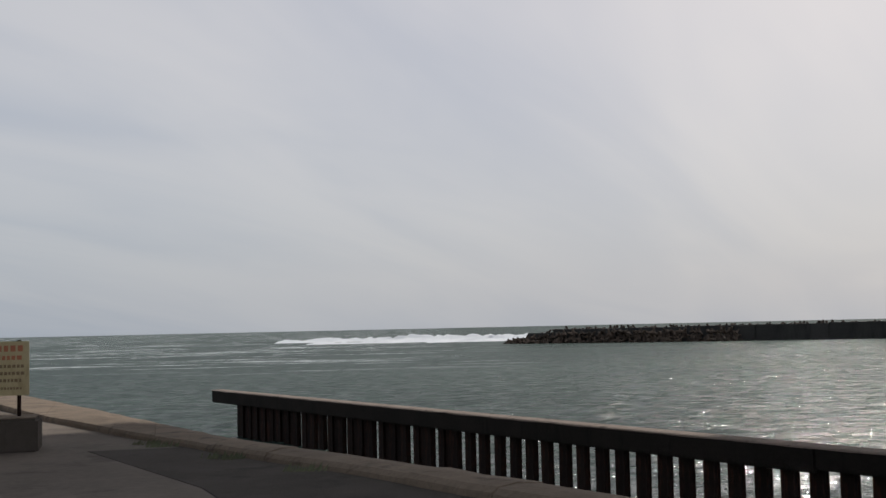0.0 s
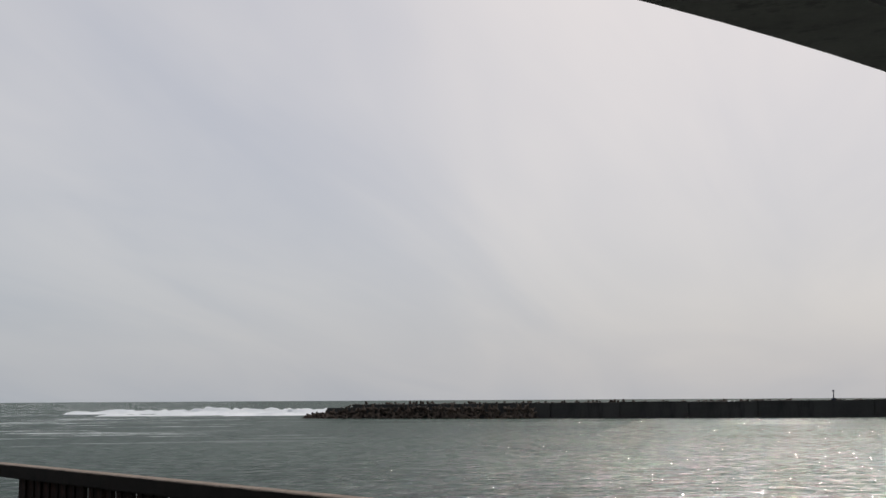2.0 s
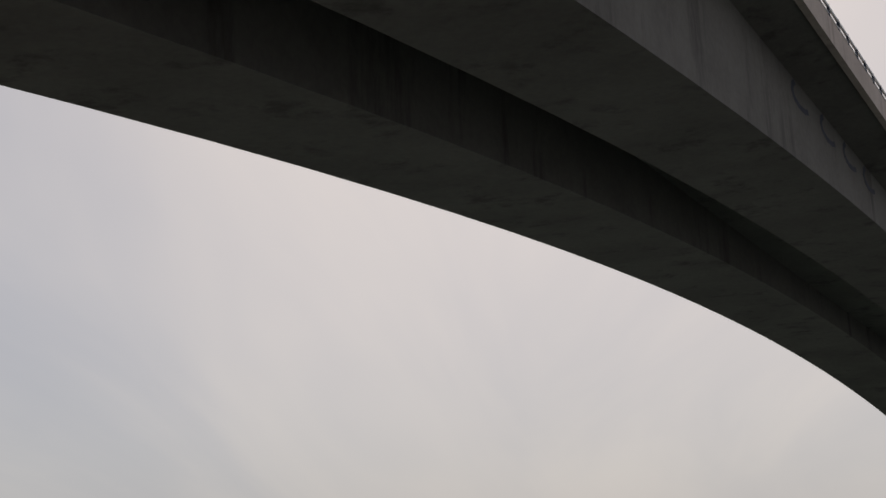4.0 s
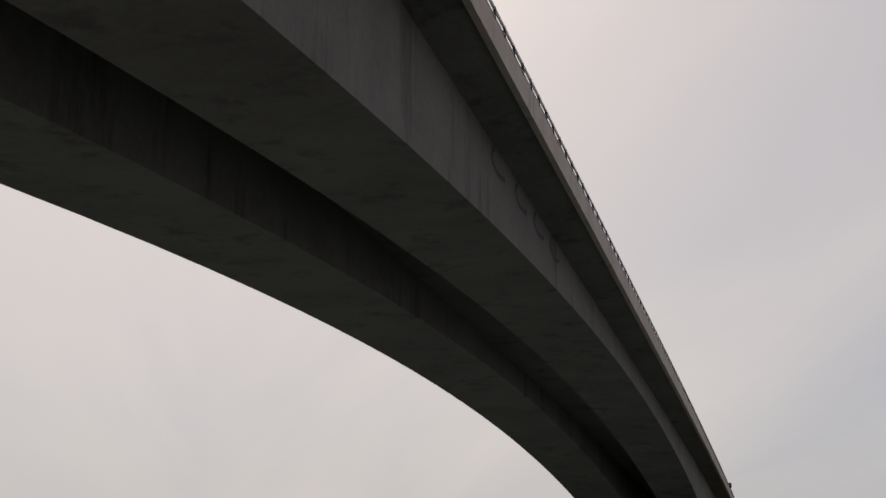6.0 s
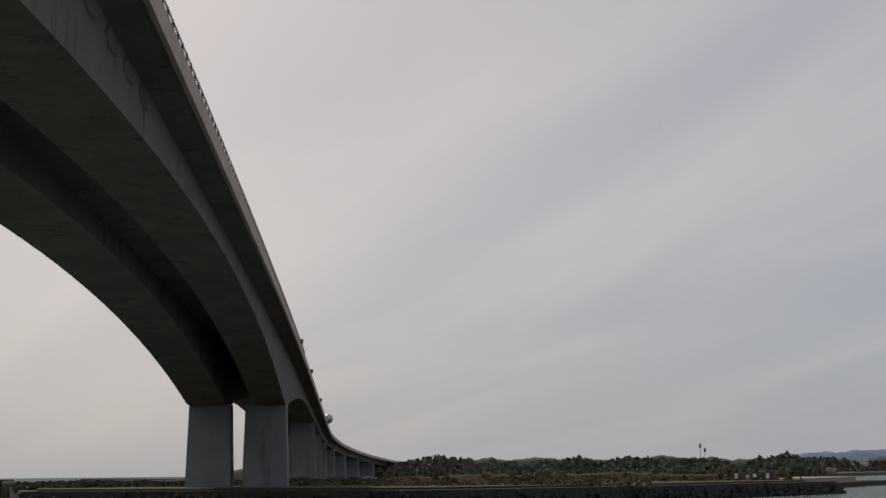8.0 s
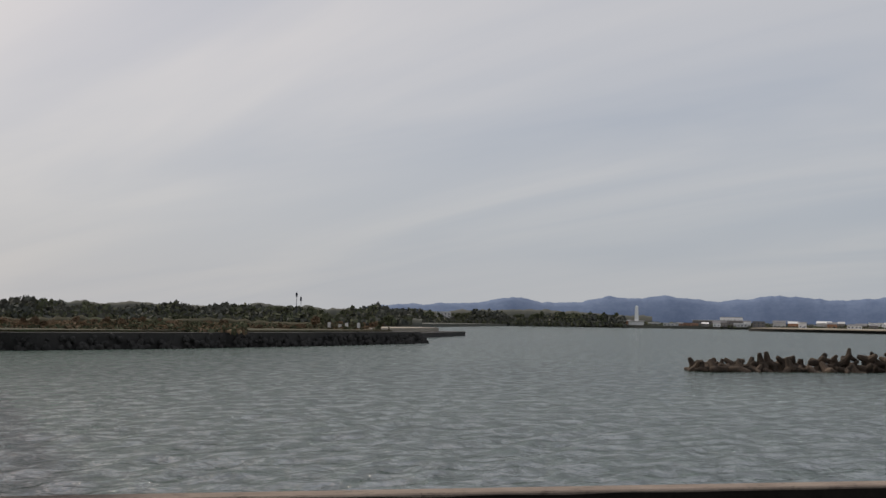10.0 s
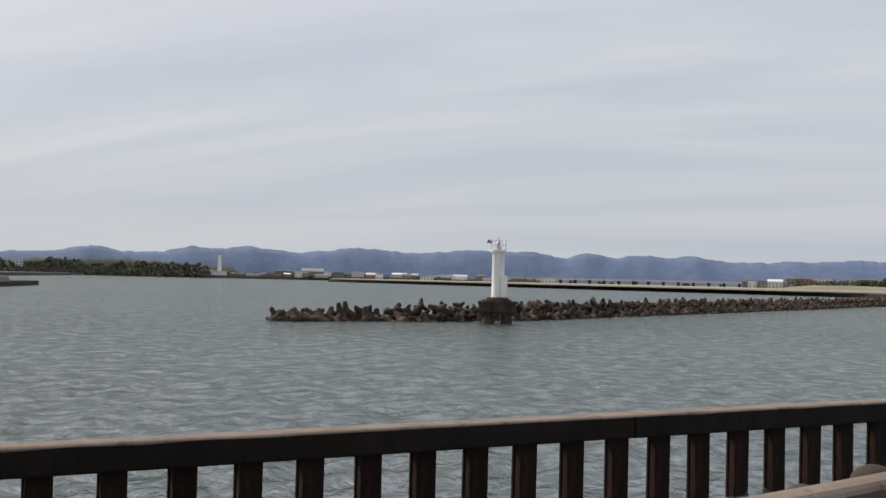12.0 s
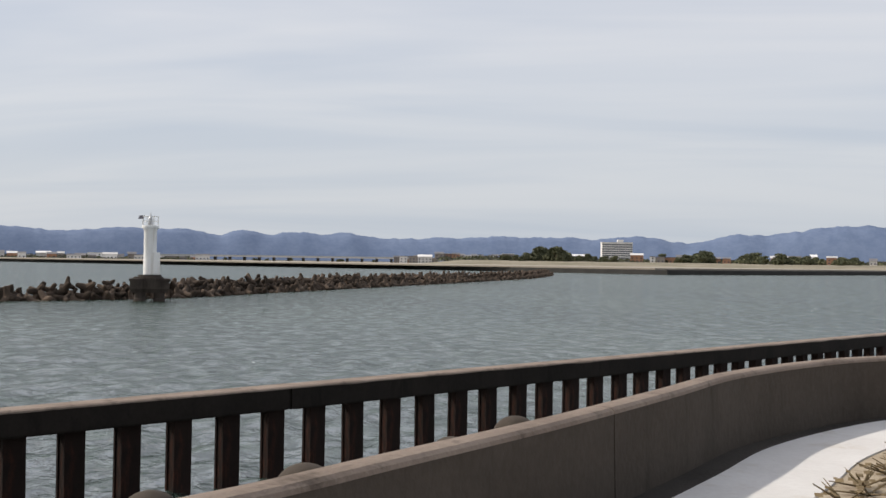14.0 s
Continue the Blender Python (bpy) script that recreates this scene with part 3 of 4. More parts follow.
# ---------------------------------------------------------------- armour blocks


def tetrapod_mesh(name, size, seed):
    """Four tapered legs with rounded ends from one core."""
    rng = random.Random(seed)
    bm = bmesh.new()
    dirs = [Vector((0, 0, 1))] + [Vector((math.cos(a) * 0.943, math.sin(a) * 0.943, -0.333)) for a in (0.3, 2.394, 4.489)]
    bmesh.ops.create_icosphere(bm, subdivisions=1, radius=size * 0.3)
    for d in dirs:
        q = d.to_track_quat("Z", "Y")
        rings = []
        for t, r in ((0.12, 0.30), (0.76, 0.185), (0.86, 0.14), (0.89, 0.05)):
            r *= rng.uniform(0.96, 1.04)
            rings.append([bm.verts.new(q @ Vector((size * r * math.cos(k * math.pi / 4), size * r * math.sin(k * math.pi / 4), size * t))) for k in range(8)])
        for a, b in zip(rings, rings[1:]):
            for i in range(8):
                bm.faces.new((a[i], a[(i + 1) % 8], b[(i + 1) % 8], b[i]))
        bm.faces.new(rings[-1])
    me = bpy.data.meshes.new(name)
    bmesh.ops.recalc_face_normals(bm, faces=bm.faces)
    bm.to_mesh(me)
    bm.free()
    me.materials.append(M_TETRA)
    return me


TETRA = [tetrapod_mesh("tetrapod", 1.55, k) for k in range(3)]


def tetra_pose(rng, p):
    m = Matrix.Translation(p) @ Euler([rng.uniform(0, 6.28) for _ in range(3)]).to_matrix().to_4x4()
    return m @ Matrix.Scale(rng.uniform(0.6, 0.92), 4)


def lay_tetrapods(line, width, tops, near, step, label, group, seed):
    """Blocks heaped along a line; those up to near metres along it are things, the rest one heap."""
    rng = random.Random(seed)
    pts = smooth_line(line, 10)
    heap, gone = [], 0.0
    for a, b in zip(pts, pts[1:]):
        d = (b - a)
        ln = d.length
        side = Vector((-d.y, d.x, 0)).normalized()
        k = max(int(ln / step), 1)
        for i in range(k):
            s = gone + ln * i / k
            taper = min((s + 4) / 22, 1.0)
            c = a + d * (i + rng.random() * 0.6) / k
            for row in range(-1, 3):
                if row == 2:
                    off, z = rng.uniform(-0.7, 0.7), tops * taper
                else:
                    off, z = row * width * 0.5 * (0.5 + 0.5 * taper) + rng.uniform(-0.5, 0.5), tops * taper * (0.55 if row == 0 else 0.12)
                z += rng.uniform(-0.28, 0.3)
                heap.append((s, tetra_pose(rng, c + side * off + Vector((0, 0, z)))))
        gone += ln
    rest = []
    for s, m in heap:
        me = rng.choice(TETRA)
        if s < near:
            ob = tagged(new("tetrapod", me), label, "armour block", group)
            ob.matrix_basis = m
        else:
            rest.append((me, m))
    if rest:
        bm = bmesh.new()
        for me, m in rest:
            n0 = len(bm.verts)
            bm.from_mesh(me)
            bm.verts.ensure_lookup_table()
            bmesh.ops.transform(bm, matrix=m, verts=bm.verts[n0:])
        ob = part("tetrapod_heap", bm, M_TETRA)
        tagged(ob, "long heap of brown concrete armour blocks in water", "armour blocks", kind="stuff")


# mole of blocks behind the harbour light
lay_tetrapods([(127.0, 11.6, 0), (143, -11.5, 0), (173, -31.5, 0), (264, -90, 0), (345, -140, 0), (440, -187, 0)], 4.4, 1.25, 62, 0.98,
              "weathered brown concrete tetrapod on the harbour mole", "tetrapods of the harbour mole", 5)
# tip of the outer mole
lay_tetrapods([(16, 311, 0), (25, 303, 0), (56, 284, 0), (66, 278.5, 0)], 5.0, 2.15, 34, 1.05,
              "dark wet concrete tetrapod at the outer mole", "tetrapods of the outer mole", 6)


def build_outer_mole():
    root = thing("outer_mole", "long dark concrete breakwater on the open sea", "breakwater", kind="structure")
    line = [(27, 307), (56, 287.5), (84, 271.5), (113, 263), (138, 258), (185, 250)]
    for i, (a, b) in enumerate(zip(line, line[1:])):
        a, b = Vector((*a, 0)), Vector((*b, 0))
        n = max(int((b - a).length / 14), 1)
        for k in range(n):
            p, q = a.lerp(b, k / n), a.lerp(b, (k + 1) / n)
            ang = math.degrees(math.atan2(q.y - p.y, q.x - p.x))
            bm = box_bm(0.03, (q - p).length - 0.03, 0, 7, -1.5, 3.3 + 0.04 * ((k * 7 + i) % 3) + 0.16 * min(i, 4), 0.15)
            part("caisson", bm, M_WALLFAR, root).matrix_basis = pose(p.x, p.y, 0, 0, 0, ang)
    rng = random.Random(12)
    bm = bmesh.new()
    pts = smooth_line([(x, y, 0) for x, y in line], 30)
    for p in pts:
        for _ in range(4):
            m = tetra_pose(rng, p + Vector((rng.uniform(-2, 2), 8.0 + rng.uniform(-1, 2), 2.45 + rng.uniform(-0.7, 0.45) + 0.4 * min(p.x / 100, 1))))
            n0 = len(bm.verts)
            bm.from_mesh(TETRA[0])
            bm.verts.ensure_lookup_table()
            bmesh.ops.transform(bm, matrix=m, verts=bm.verts[n0:])
    tagged(part("tetrapod_heap", bm, M_TETRA), "armour blocks heaped behind the outer breakwater wall", "armour blocks", kind="stuff")
    bm = bmesh.new()
    lathe(bm, [(0.5, 3.6), (0.5, 4.2), (0.16, 4.25), (0.09, 5.6), (0.2, 5.65), (0.2, 6.0), (0.05, 6.1)], 10, 131.5, 264)
    tagged(part("beacon_pole", bm, M_DARK), "thin dark beacon pole on the outer breakwater", "beacon")


build_outer_mole()
sheet_bm = bmesh.new()
prism(sheet_bm, [(21, 310), (26, 303), (56, 285.5), (60, 291), (30, 311)], -1, 2.5)
tagged(part("mole_core", sheet_bm, M_WALLFAR), "dark rubble core of the outer mole", "breakwater", kind="structure")

# ---------------------------------------------------------------- surf
def build_surf():
    rng = np.random.default_rng(7)
    for x0, x1, y, h in ((-60, 34, 455, 2.9), (-42, 42, 395, 2.0), (-20, 60, 430, 2.6), (-5, 50, 372, 1.2), (20, 190, 420, 3.0), (150, 420, 520, 4.0)):
        bm = bmesh.new()
        n = int((x1 - x0) / 1.6)
        rows = []
        for i in range(n + 1):
            x = x0 + (x1 - x0) * i / n
            env = abs(math.sin(math.pi * i / n)) ** 0.4
            k = noise.fractal(Vector((x * 0.06, y * 0.1, 0)), 1.0, 2.0, 5)
            k2 = noise.fractal(Vector((x * 0.5, y * 0.3, 3)), 1.0, 2.0, 4)
            top = h * env * (0.5 + 0.6 * k + 0.3 * k2)
            yy = y + 9 * math.sin(x * 0.03) + 3 * k2 - 0.12 * (x - x0)
            prof = ((-9, -0.2), (-5, 0.25), (-2.2, 0.55), (-0.8, 0.95), (0, 1.0), (1.2, 0.7), (5, -0.25))
            rows.append([bm.verts.new((x + float(rng.normal(0, 0.3)), yy + a + 1.2 * k2 * (a < -1), max(top, 0.1) * b + float(rng.normal(0, 0.05)))) for a, b in prof])
        for a, b in zip(rows, rows[1:]):
            for i in range(len(a) - 1):
                bm.faces.new((a[i], b[i], b[i + 1], a[i + 1]))
        tagged(part("breaking_wave", bm, M_FOAM, smooth=True), "white breaking wave on the bar beyond the mole", "wave", "breaking waves", kind="stuff")


build_surf()

# ---------------------------------------------------------------- harbour light
def build_light():
    root = thing("harbour_light", "white cylindrical harbour light tower on a concrete platform", "lighthouse", at=(133.2, -11.7, 0), turn=-5)
    for x in (-1.2, 1.2):
        for y in (-0.98, 0.98):
            bm = bmesh.new()
            lathe(bm, [(0.62, -2), (0.62, 0.25), (0.56, 0.35), (0.56, 0.94)], 16, x, y)
            part("support_pile", bm, M_PLAT, root)
    bm = bmesh.new()
    loft(bm, [[Vector((i * w, j * w, z)) for i, j in ((-1, -1), (1, -1), (1, 1), (-1, 1))] for w, z in ((1.75, 0.92), (1.95, 1.25), (2.0, 1.3), (2.0, 2.1))])
    part("platform", bm, M_PLAT, root)
    part("platform_rim", box_bm(-2.08, 2.08, -2.08, 2.08, 2.103, 2.36, 0.03), M_PLAT, root)
    bm = bmesh.new()
    lathe(bm, [(1.45, 2.36), (1.45, 2.52), (1.2, 2.56), (1.2, 2.75)], 24)
    part("plinth", bm, M_PLAT, root)
    bm = bmesh.new()
    lathe(bm, [(0.70, 2.75), (0.68, 2.85), (0.655, 7.35), (0.69, 7.42), (0.80, 7.62)], 32)
    part("tower", bm, M_WHITE, root, smooth=True)
    bm = bmesh.new()
    lathe(bm, [(0.86, 7.62), (0.88, 7.65), (0.88, 7.88), (0.85, 7.9)], 32)
    part("gallery_floor", bm, M_WHITE, root)
    hut = part("equipment_box", box_bm(-0.9, 0.1, -1.02, -0.35, 2.76, 5.1, 0.04), M_WHITE, root)
    part("box_door", box_bm(-0.925, -0.902, -0.95, -0.42, 2.9, 4.9, 0.005), M_WHITE, hut)
    bm = bmesh.new()
    lathe(bm, [(0.24, 7.9), (0.24, 8.2), (0.17, 8.25), (0.17, 8.6), (0.2, 8.62), (0.10, 8.8), (0.03, 9.25)], 16)
    part("lantern", bm, M_STEEL, root)
    for k in range(8):
        a = 2 * math.pi * (k + 0.4) / 8
        bm = bmesh.new()
        tube(bm, (0.84 * math.cos(a), 0.84 * math.sin(a), 7.9), (0.84 * math.cos(a), 0.84 * math.sin(a), 8.85), 0.035, n=6)
        part("gallery_post", bm, M_WHITE, root)
    for z in (8.35, 8.85):
        bm = bmesh.new()
        for k in range(20):
            a, b = 2 * math.pi * k / 20, 2 * math.pi * (k + 1) / 20
            tube(bm, (0.84 * math.cos(a), 0.84 * math.sin(a), z), (0.84 * math.cos(b), 0.84 * math.sin(b), z), 0.032, n=6)
        part("gallery_rail", bm, M_WHITE, root)
    bm = box_bm(-0.3, 0.3, -0.02, 0.02, -0.22, 0.22)
    part("solar_panel", bm, M_DARK, root).matrix_basis = pose(-0.2, 0.95, 8.75, 40, 0, 60)
    bm = bmesh.new()
    tube(bm, (-0.1, 0.7, 8.4), (-0.2, 0.95, 8.75), 0.03)
    part("panel_arm", bm, M_DARK, root)
    bm = bmesh.new()
    for x in (-1.0, -0.6):
        tube(bm, (x, -2.15, -0.4), (x, -2.15, 2.4), 0.03)
    for k in range(8):
        tube(bm, (-1.0, -2.15, 0.1 + 0.3 * k), (-0.6, -2.15, 0.1 + 0.3 * k), 0.02)
    part("boarding_ladder", bm, M_RUST, root)


build_light()

# ---------------------------------------------------------------- land across the water
def sheet(name, outline, z0, z1, mat, label, category, kind="structure"):
    bm = bmesh.new()
    prism(bm, outline, z0, z1)
    return tagged(part(name, bm, mat), label, category, kind=kind)


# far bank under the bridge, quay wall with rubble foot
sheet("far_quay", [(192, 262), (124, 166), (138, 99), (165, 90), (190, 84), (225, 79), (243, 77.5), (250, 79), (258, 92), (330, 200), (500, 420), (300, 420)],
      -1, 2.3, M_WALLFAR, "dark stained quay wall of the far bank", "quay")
sheet("bank", [(197, 258), (127, 166), (142, 102), (168, 94), (192, 88), (228, 83), (240, 82), (252, 95), (322, 200), (480, 410), (300, 410)],
      1.5, 2.6, M_BANK, "dark scrubby bank beside the far quay", "bank")
sheet("jetty", [(252, 93), (386, 107), (392, 109), (390, 117), (258, 100)], -1, 1.3, M_WALLFAR, "low concrete jetty off the far bank", "jetty")
sheet("jetty_slope", [(262, 102), (376, 113), (388, 122), (380, 132), (270, 112)], -1, 2.5, M_SAND, "pale concrete slope behind the low jetty", "jetty")
sheet("far_land", [(330, 200), (1385, 330), (2300, 360), (2400, 900), (900, 1100), (480, 420)], -1, 2.4, M_HILLN, "low wooded shore at the far end of the lagoon", "land")
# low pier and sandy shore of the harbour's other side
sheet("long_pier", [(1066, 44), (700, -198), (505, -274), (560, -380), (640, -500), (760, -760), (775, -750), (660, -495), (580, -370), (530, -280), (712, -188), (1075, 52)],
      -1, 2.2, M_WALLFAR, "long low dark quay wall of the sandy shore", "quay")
sheet("sandy_shore", [(712, -190), (530, -281), (580, -371), (660, -496), (775, -752), (1500, -1500), (2400, -900), (2400, 40), (1500, 40), (1075, 50)],
      -1, 2.9, M_SAND, "flat pale sandy shore", "beach")
sheet("far_shore", [(1420, 330), (1385, 150), (1500, 30), (2400, -1000), (2900, -600), (2900, 500), (2300, 500)], -1, 3.2, M_HILLN, "low built-up shore before the hills", "land")


def build_sand_rise():
    """Dry grass and sand rising gently behind the quay of the sandy shore."""
    bm = bmesh.new()
    rows = []
    for i in range(120):
        az = radians(-107.3 - 0.22 * i)
        fade = min(i / 8, 1)
        rows.append([])
        for d, z in ((1085, 2.85), (1120, 4.2), (1170, 6.1), (1260, 6.8), (1500, 7.1), (1900, 7.0)):
            z = 2.85 + (z - 2.85) * fade + (0.35 * noise.fractal(Vector((math.degrees(az) * 0.8, d * 0.004, 5)), 1.0, 2.0, 4) if z > 3 else 0)
            rows[-1].append(bm.verts.new((-math.sin(az) * d, math.cos(az) * d, z)))
    for p, q in zip(rows, rows[1:]):
        for k in range(5):
            bm.faces.new((p[k], q[k], q[k + 1], p[k + 1]))
    tagged(part("sand_rise", bm, M_DRY, smooth=True), "sandy rise with dry grass behind the long quay", "beach", kind="structure")


build_sand_rise()


def build_rubble():
    """Broken stone along the waterline of the far quay."""
    rng = random.Random(41)
    bm = bmesh.new()
    foot = [Vector((x, y, 0)) for x, y in ((124, 166), (138, 99), (165, 90), (190, 84), (225, 79), (243, 77.5), (250, 79))]
    for p, q in zip(foot, foot[1:]):
        out = Vector(((q - p).y, -(q - p).x, 0)).normalized()
        if out.dot(p) > 0:
            out = -out
        for _ in range(int((q - p).length * 3.2)):
            u = rng.random()
            c = p.lerp(q, rng.random()) + out * (0.1 + 1.5 * u) + Vector((0, 0, 1.7 * (1 - u) ** 1.5 + rng.uniform(-0.35, 0.3)))
            r = rng.uniform(0.3, 0.75)
            m = Matrix.Translation(c) @ Euler([rng.uniform(0, 6.28) for _ in range(3)]).to_matrix().to_4x4() @ Matrix.Diagonal((r, r * rng.uniform(0.6, 1), r * rng.uniform(0.5, 0.9), 1))
            bmesh.ops.create_icosphere(bm, subdivisions=1, radius=1.0, matrix=m)
    tagged(part("rubble", bm, M_WALLFAR), "dark broken stone heaped along the foot of the far quay", "rubble", kind="stuff")


build_rubble()


def ridge(name, az0, az1, dist, base, bumps, mat, label, rough, seed):
    """A ridge of hills as a sheet with depth: crest height from a few rounded peaks (azimuth, metres, degrees wide)."""
    bm = bmesh.new()
    n = int(abs(az1 - az0) / 0.06)
    rows = []
    for i in range(n + 1):
        az = az0 + (az1 - az0) * i / n
        h = base + sum(m * math.exp(-((az - c) / w) ** 2) for c, m, w in bumps)
        low = h
        h += rough * noise.fractal(Vector((az * 1.3, seed, 0)), 1.0, 2.0, 6)
        row = []
        for f, k in ((-0.035, -0.02), (-0.024, 0.45), (-0.012, 0.8), (0, 1.0), (0.02, 0.6)) if dist > 2000 else ((-0.012, -0.02), (-0.009, 0.5), (-0.004, 0.85), (0, 1.0), (0.02, 0.6)):
            d = dist * (1 + f)
            j = 1 + 0.10 * noise.noise(Vector((az * 0.9, f * 40, seed)))
            row.append(bm.verts.new((-math.sin(radians(az)) * d, math.cos(radians(az)) * d, (low * k * j if k < 0.9 else h * k))))
        rows.append(row)
    for a, b in zip(rows, rows[1:]):
        for i in range(len(a) - 1):
            bm.faces.new((a[i], b[i], b[i + 1], a[i + 1]))
    return tagged(part(name, bm, mat, smooth=True), label, "hills", kind="structure")


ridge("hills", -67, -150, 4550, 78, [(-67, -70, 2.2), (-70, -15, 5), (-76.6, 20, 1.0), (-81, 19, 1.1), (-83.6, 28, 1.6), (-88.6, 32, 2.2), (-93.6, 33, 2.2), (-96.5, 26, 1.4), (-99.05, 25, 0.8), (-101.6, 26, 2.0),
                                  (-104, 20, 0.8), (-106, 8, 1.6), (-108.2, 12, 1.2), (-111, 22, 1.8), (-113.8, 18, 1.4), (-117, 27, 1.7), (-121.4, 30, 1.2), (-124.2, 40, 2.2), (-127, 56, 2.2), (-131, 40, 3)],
      M_HILL, "wooded hills along the horizon, blue haze put into their colour", 7, 1.0)
ridge("far_wood", -45, -72.5, 740, 11.5, [(-56.9, 1.2, 1.2), (-59.5, 1.6, 1.0), (-65.3, 1.5, 0.9), (-48, -5, 3), (-72.5, -6, 2.2)], M_HILLN, "low wooded rise behind the far bank", 1.6, 5.0)
ridge("scrub_bank", -36, -69.8, 300, 3.6, [(-57, 0.6, 2), (-63, 0.8, 2.5), (-69.8, -1.5, 1)], M_BANK, "brown-green scrub rising behind the far quay", 0.9, 3.0)
ridge("dune", -27.8, -35.5, 430, 1.0, [(-30.9, 4.6, 1.9)], M_BANK, "low scrub-covered dune behind the outer breakwater", 0.9, 7.0)
ridge("shore_wood", -72, -83, 1500, 14, [(-76, 5, 3), (-79, 3, 2)], M_HILLN, "dark wood on the lagoon shore", 3, 9.0)


# ---------------------------------------------------------------- trees and shrubs
def crown_mesh(name, blobs, count, leaf, mat, seed):
    """A crown of many small leaf clumps scattered over a few uneven lobes."""
    rng = np.random.default_rng(seed)
    bm = bmesh.new()
    for cx, cy, cz, r, h in blobs:
        for _ in range(count):
            v = rng.normal(size=3)
            v /= np.linalg.norm(v)
            v *= rng.uniform(0.55, 1.06)
            c = Vector((cx + v[0] * r, cy + v[1] * r, cz + v[2] * h))
            q = Euler(rng.uniform(0, 6.28, 3)).to_matrix()
            k = leaf * rng.uniform(0.6, 1.4)
            pts = [c + q @ Vector(o) * k for o in ((-1, -0.5, 0), (0.2, -0.8, 0.25), (1, 0.1, 0), (0.1, 0.8, -0.2))]
            bm.faces.new([bm.verts.new(o) for o in pts])
    return bm


def make_tree(kind, seed, mat, height, width, label, low=False):
    rng = random.Random(seed)
    root = thing(kind, label, "tree", "trees on the far shores", at=(0, 0, -50))
    bm = bmesh.new()
    top = height * 0.75
    tube(bm, (0, 0, -0.3), (0.1 * width, 0, height * 0.4), 0.05 * width + 0.06, 0.035 * width + 0.03)
    tube(bm, (0.1 * width, 0, height * 0.38), (0, 0.05 * width, top), 0.035 * width + 0.03, 0.02)
    blobs = []
    for k in range(8):
        a = rng.uniform(0, 6.28)
        r = rng.uniform(0.05, 0.34) * width
        z = rng.uniform(0.38, 0.86) * height
        tube(bm, (0, 0, z * 0.75), (math.cos(a) * r, math.sin(a) * r, z), 0.03 + 0.012 * width, 0.015)
        blobs.append((math.cos(a) * r, math.sin(a) * r, z, width * rng.uniform(0.15, 0.26), height * rng.uniform(0.09, 0.15)))
    if height < 5 or low:
        for _ in range(9):
            a, r = rng.uniform(0, 6.28), rng.uniform(0.1, 0.42) * width
            blobs.append((math.cos(a) * r, math.sin(a) * r, height * rng.uniform(0.12, 0.4), width * 0.2, height * 0.2))
    part("trunk", bm, M_BARK, root)
    part("crown", crown_mesh("crown", blobs, 95, 0.05 * width + 0.1, mat, seed), mat, root)
    return root


def on_bearing(az, d, z=0.0):
    return Vector((-math.sin(radians(az)) * d, math.cos(radians(az)) * d, z))


def plant():
    rng = random.Random(21)
    kinds = [make_tree("pine_tree", 1, M_LEAF, 7.5, 6.0, "dark green wind-shaped pine tree"), make_tree("pine_tree", 2, M_LEAF, 9.5, 6.5, "dark green wind-shaped pine tree"),
             make_tree("park_tree", 3, M_LEAFB, 6.0, 5.0, "brownish autumn tree on the bank"), make_tree("park_tree", 4, M_LEAFB, 4.2, 5.5, "brownish autumn tree on the bank"),
             make_tree("shrub", 5, M_LEAFB, 2.4, 5.0, "low brown scrub bush on the bank"), make_tree("shrub", 6, M_LEAF, 2.2, 4.5, "low dark scrub bush on the bank"),
             make_tree("shore_pine", 7, M_LEAF, 11.0, 17.0, "broad dark pine clump on the sandy shore", True), make_tree("shore_pine", 8, M_LEAF, 8.5, 15.0, "broad dark pine clump on the sandy shore", True)]
    spots = []
    # scrub and trees on the bank under the bridge
    for _ in range(200):
        az = rng.uniform(-51, -70.5)
        front = {True: 205, False: 245}[az > -60]
        spots.append((az, front + rng.uniform(2, 95), 2.4, rng.choice((3, 4, 4, 5, 5, 4, 5, 4, 2)), rng.uniform(0.2, 0.42)))
    for _ in range(34):
        spots.append((rng.uniform(-52, -71), rng.uniform(330, 420), 2.3, rng.choice((0, 1, 2, 2)), rng.uniform(0.2, 0.36)))
    spots += [(-71.0, 254, 2.4, 0, 0.46), (-70.6, 258, 2.4, 0, 0.3), (-67.7, 262, 2.4, 2, 0.5), (-67.9, 270, 2.4, 1, 0.4)]
    # pines on the sandy shore
    for lo, hi, n, d, k in ((-111.0, -112.2, 8, 1230, 0.75), (-112.2, -114.0, 16, 1230, 1.25), (-114.2, -116.2, 8, 1250, 0.75), (-118.2, -119.6, 7, 1250, 1.0), (-119.6, -121.0, 9, 1250, 1.2),
                            (-121.8, -124.2, 16, 1180, 0.95), (-124.2, -131, 30, 1180, 0.85), (-98, -110, 10, 1500, 0.4)):
        for _ in range(n):
            spots.append((rng.uniform(lo, hi), d + rng.uniform(0, 90), 6.2 if lo < -108 else 2.8, rng.choice((6, 7, 7)), k * rng.uniform(0.7, 1.15)))
    for _ in range(45):
        spots.append((rng.uniform(-71.5, -81.5), rng.uniform(1400, 1460), 3.0, rng.choice((0, 1)), rng.uniform(1.2, 1.7)))
    for az, d, z, k, sc in spots:
        p = on_bearing(az, d, z)
        copy_thing(kinds[k], Matrix.Translation(p) @ pose(0, 0, 0, 0, 0, rng.uniform(0, 360)) @ Matrix.Scale(sc, 4))
    for k in kinds:
        for o in list(k.children) + [k]:
            bpy.data.objects.remove(o)


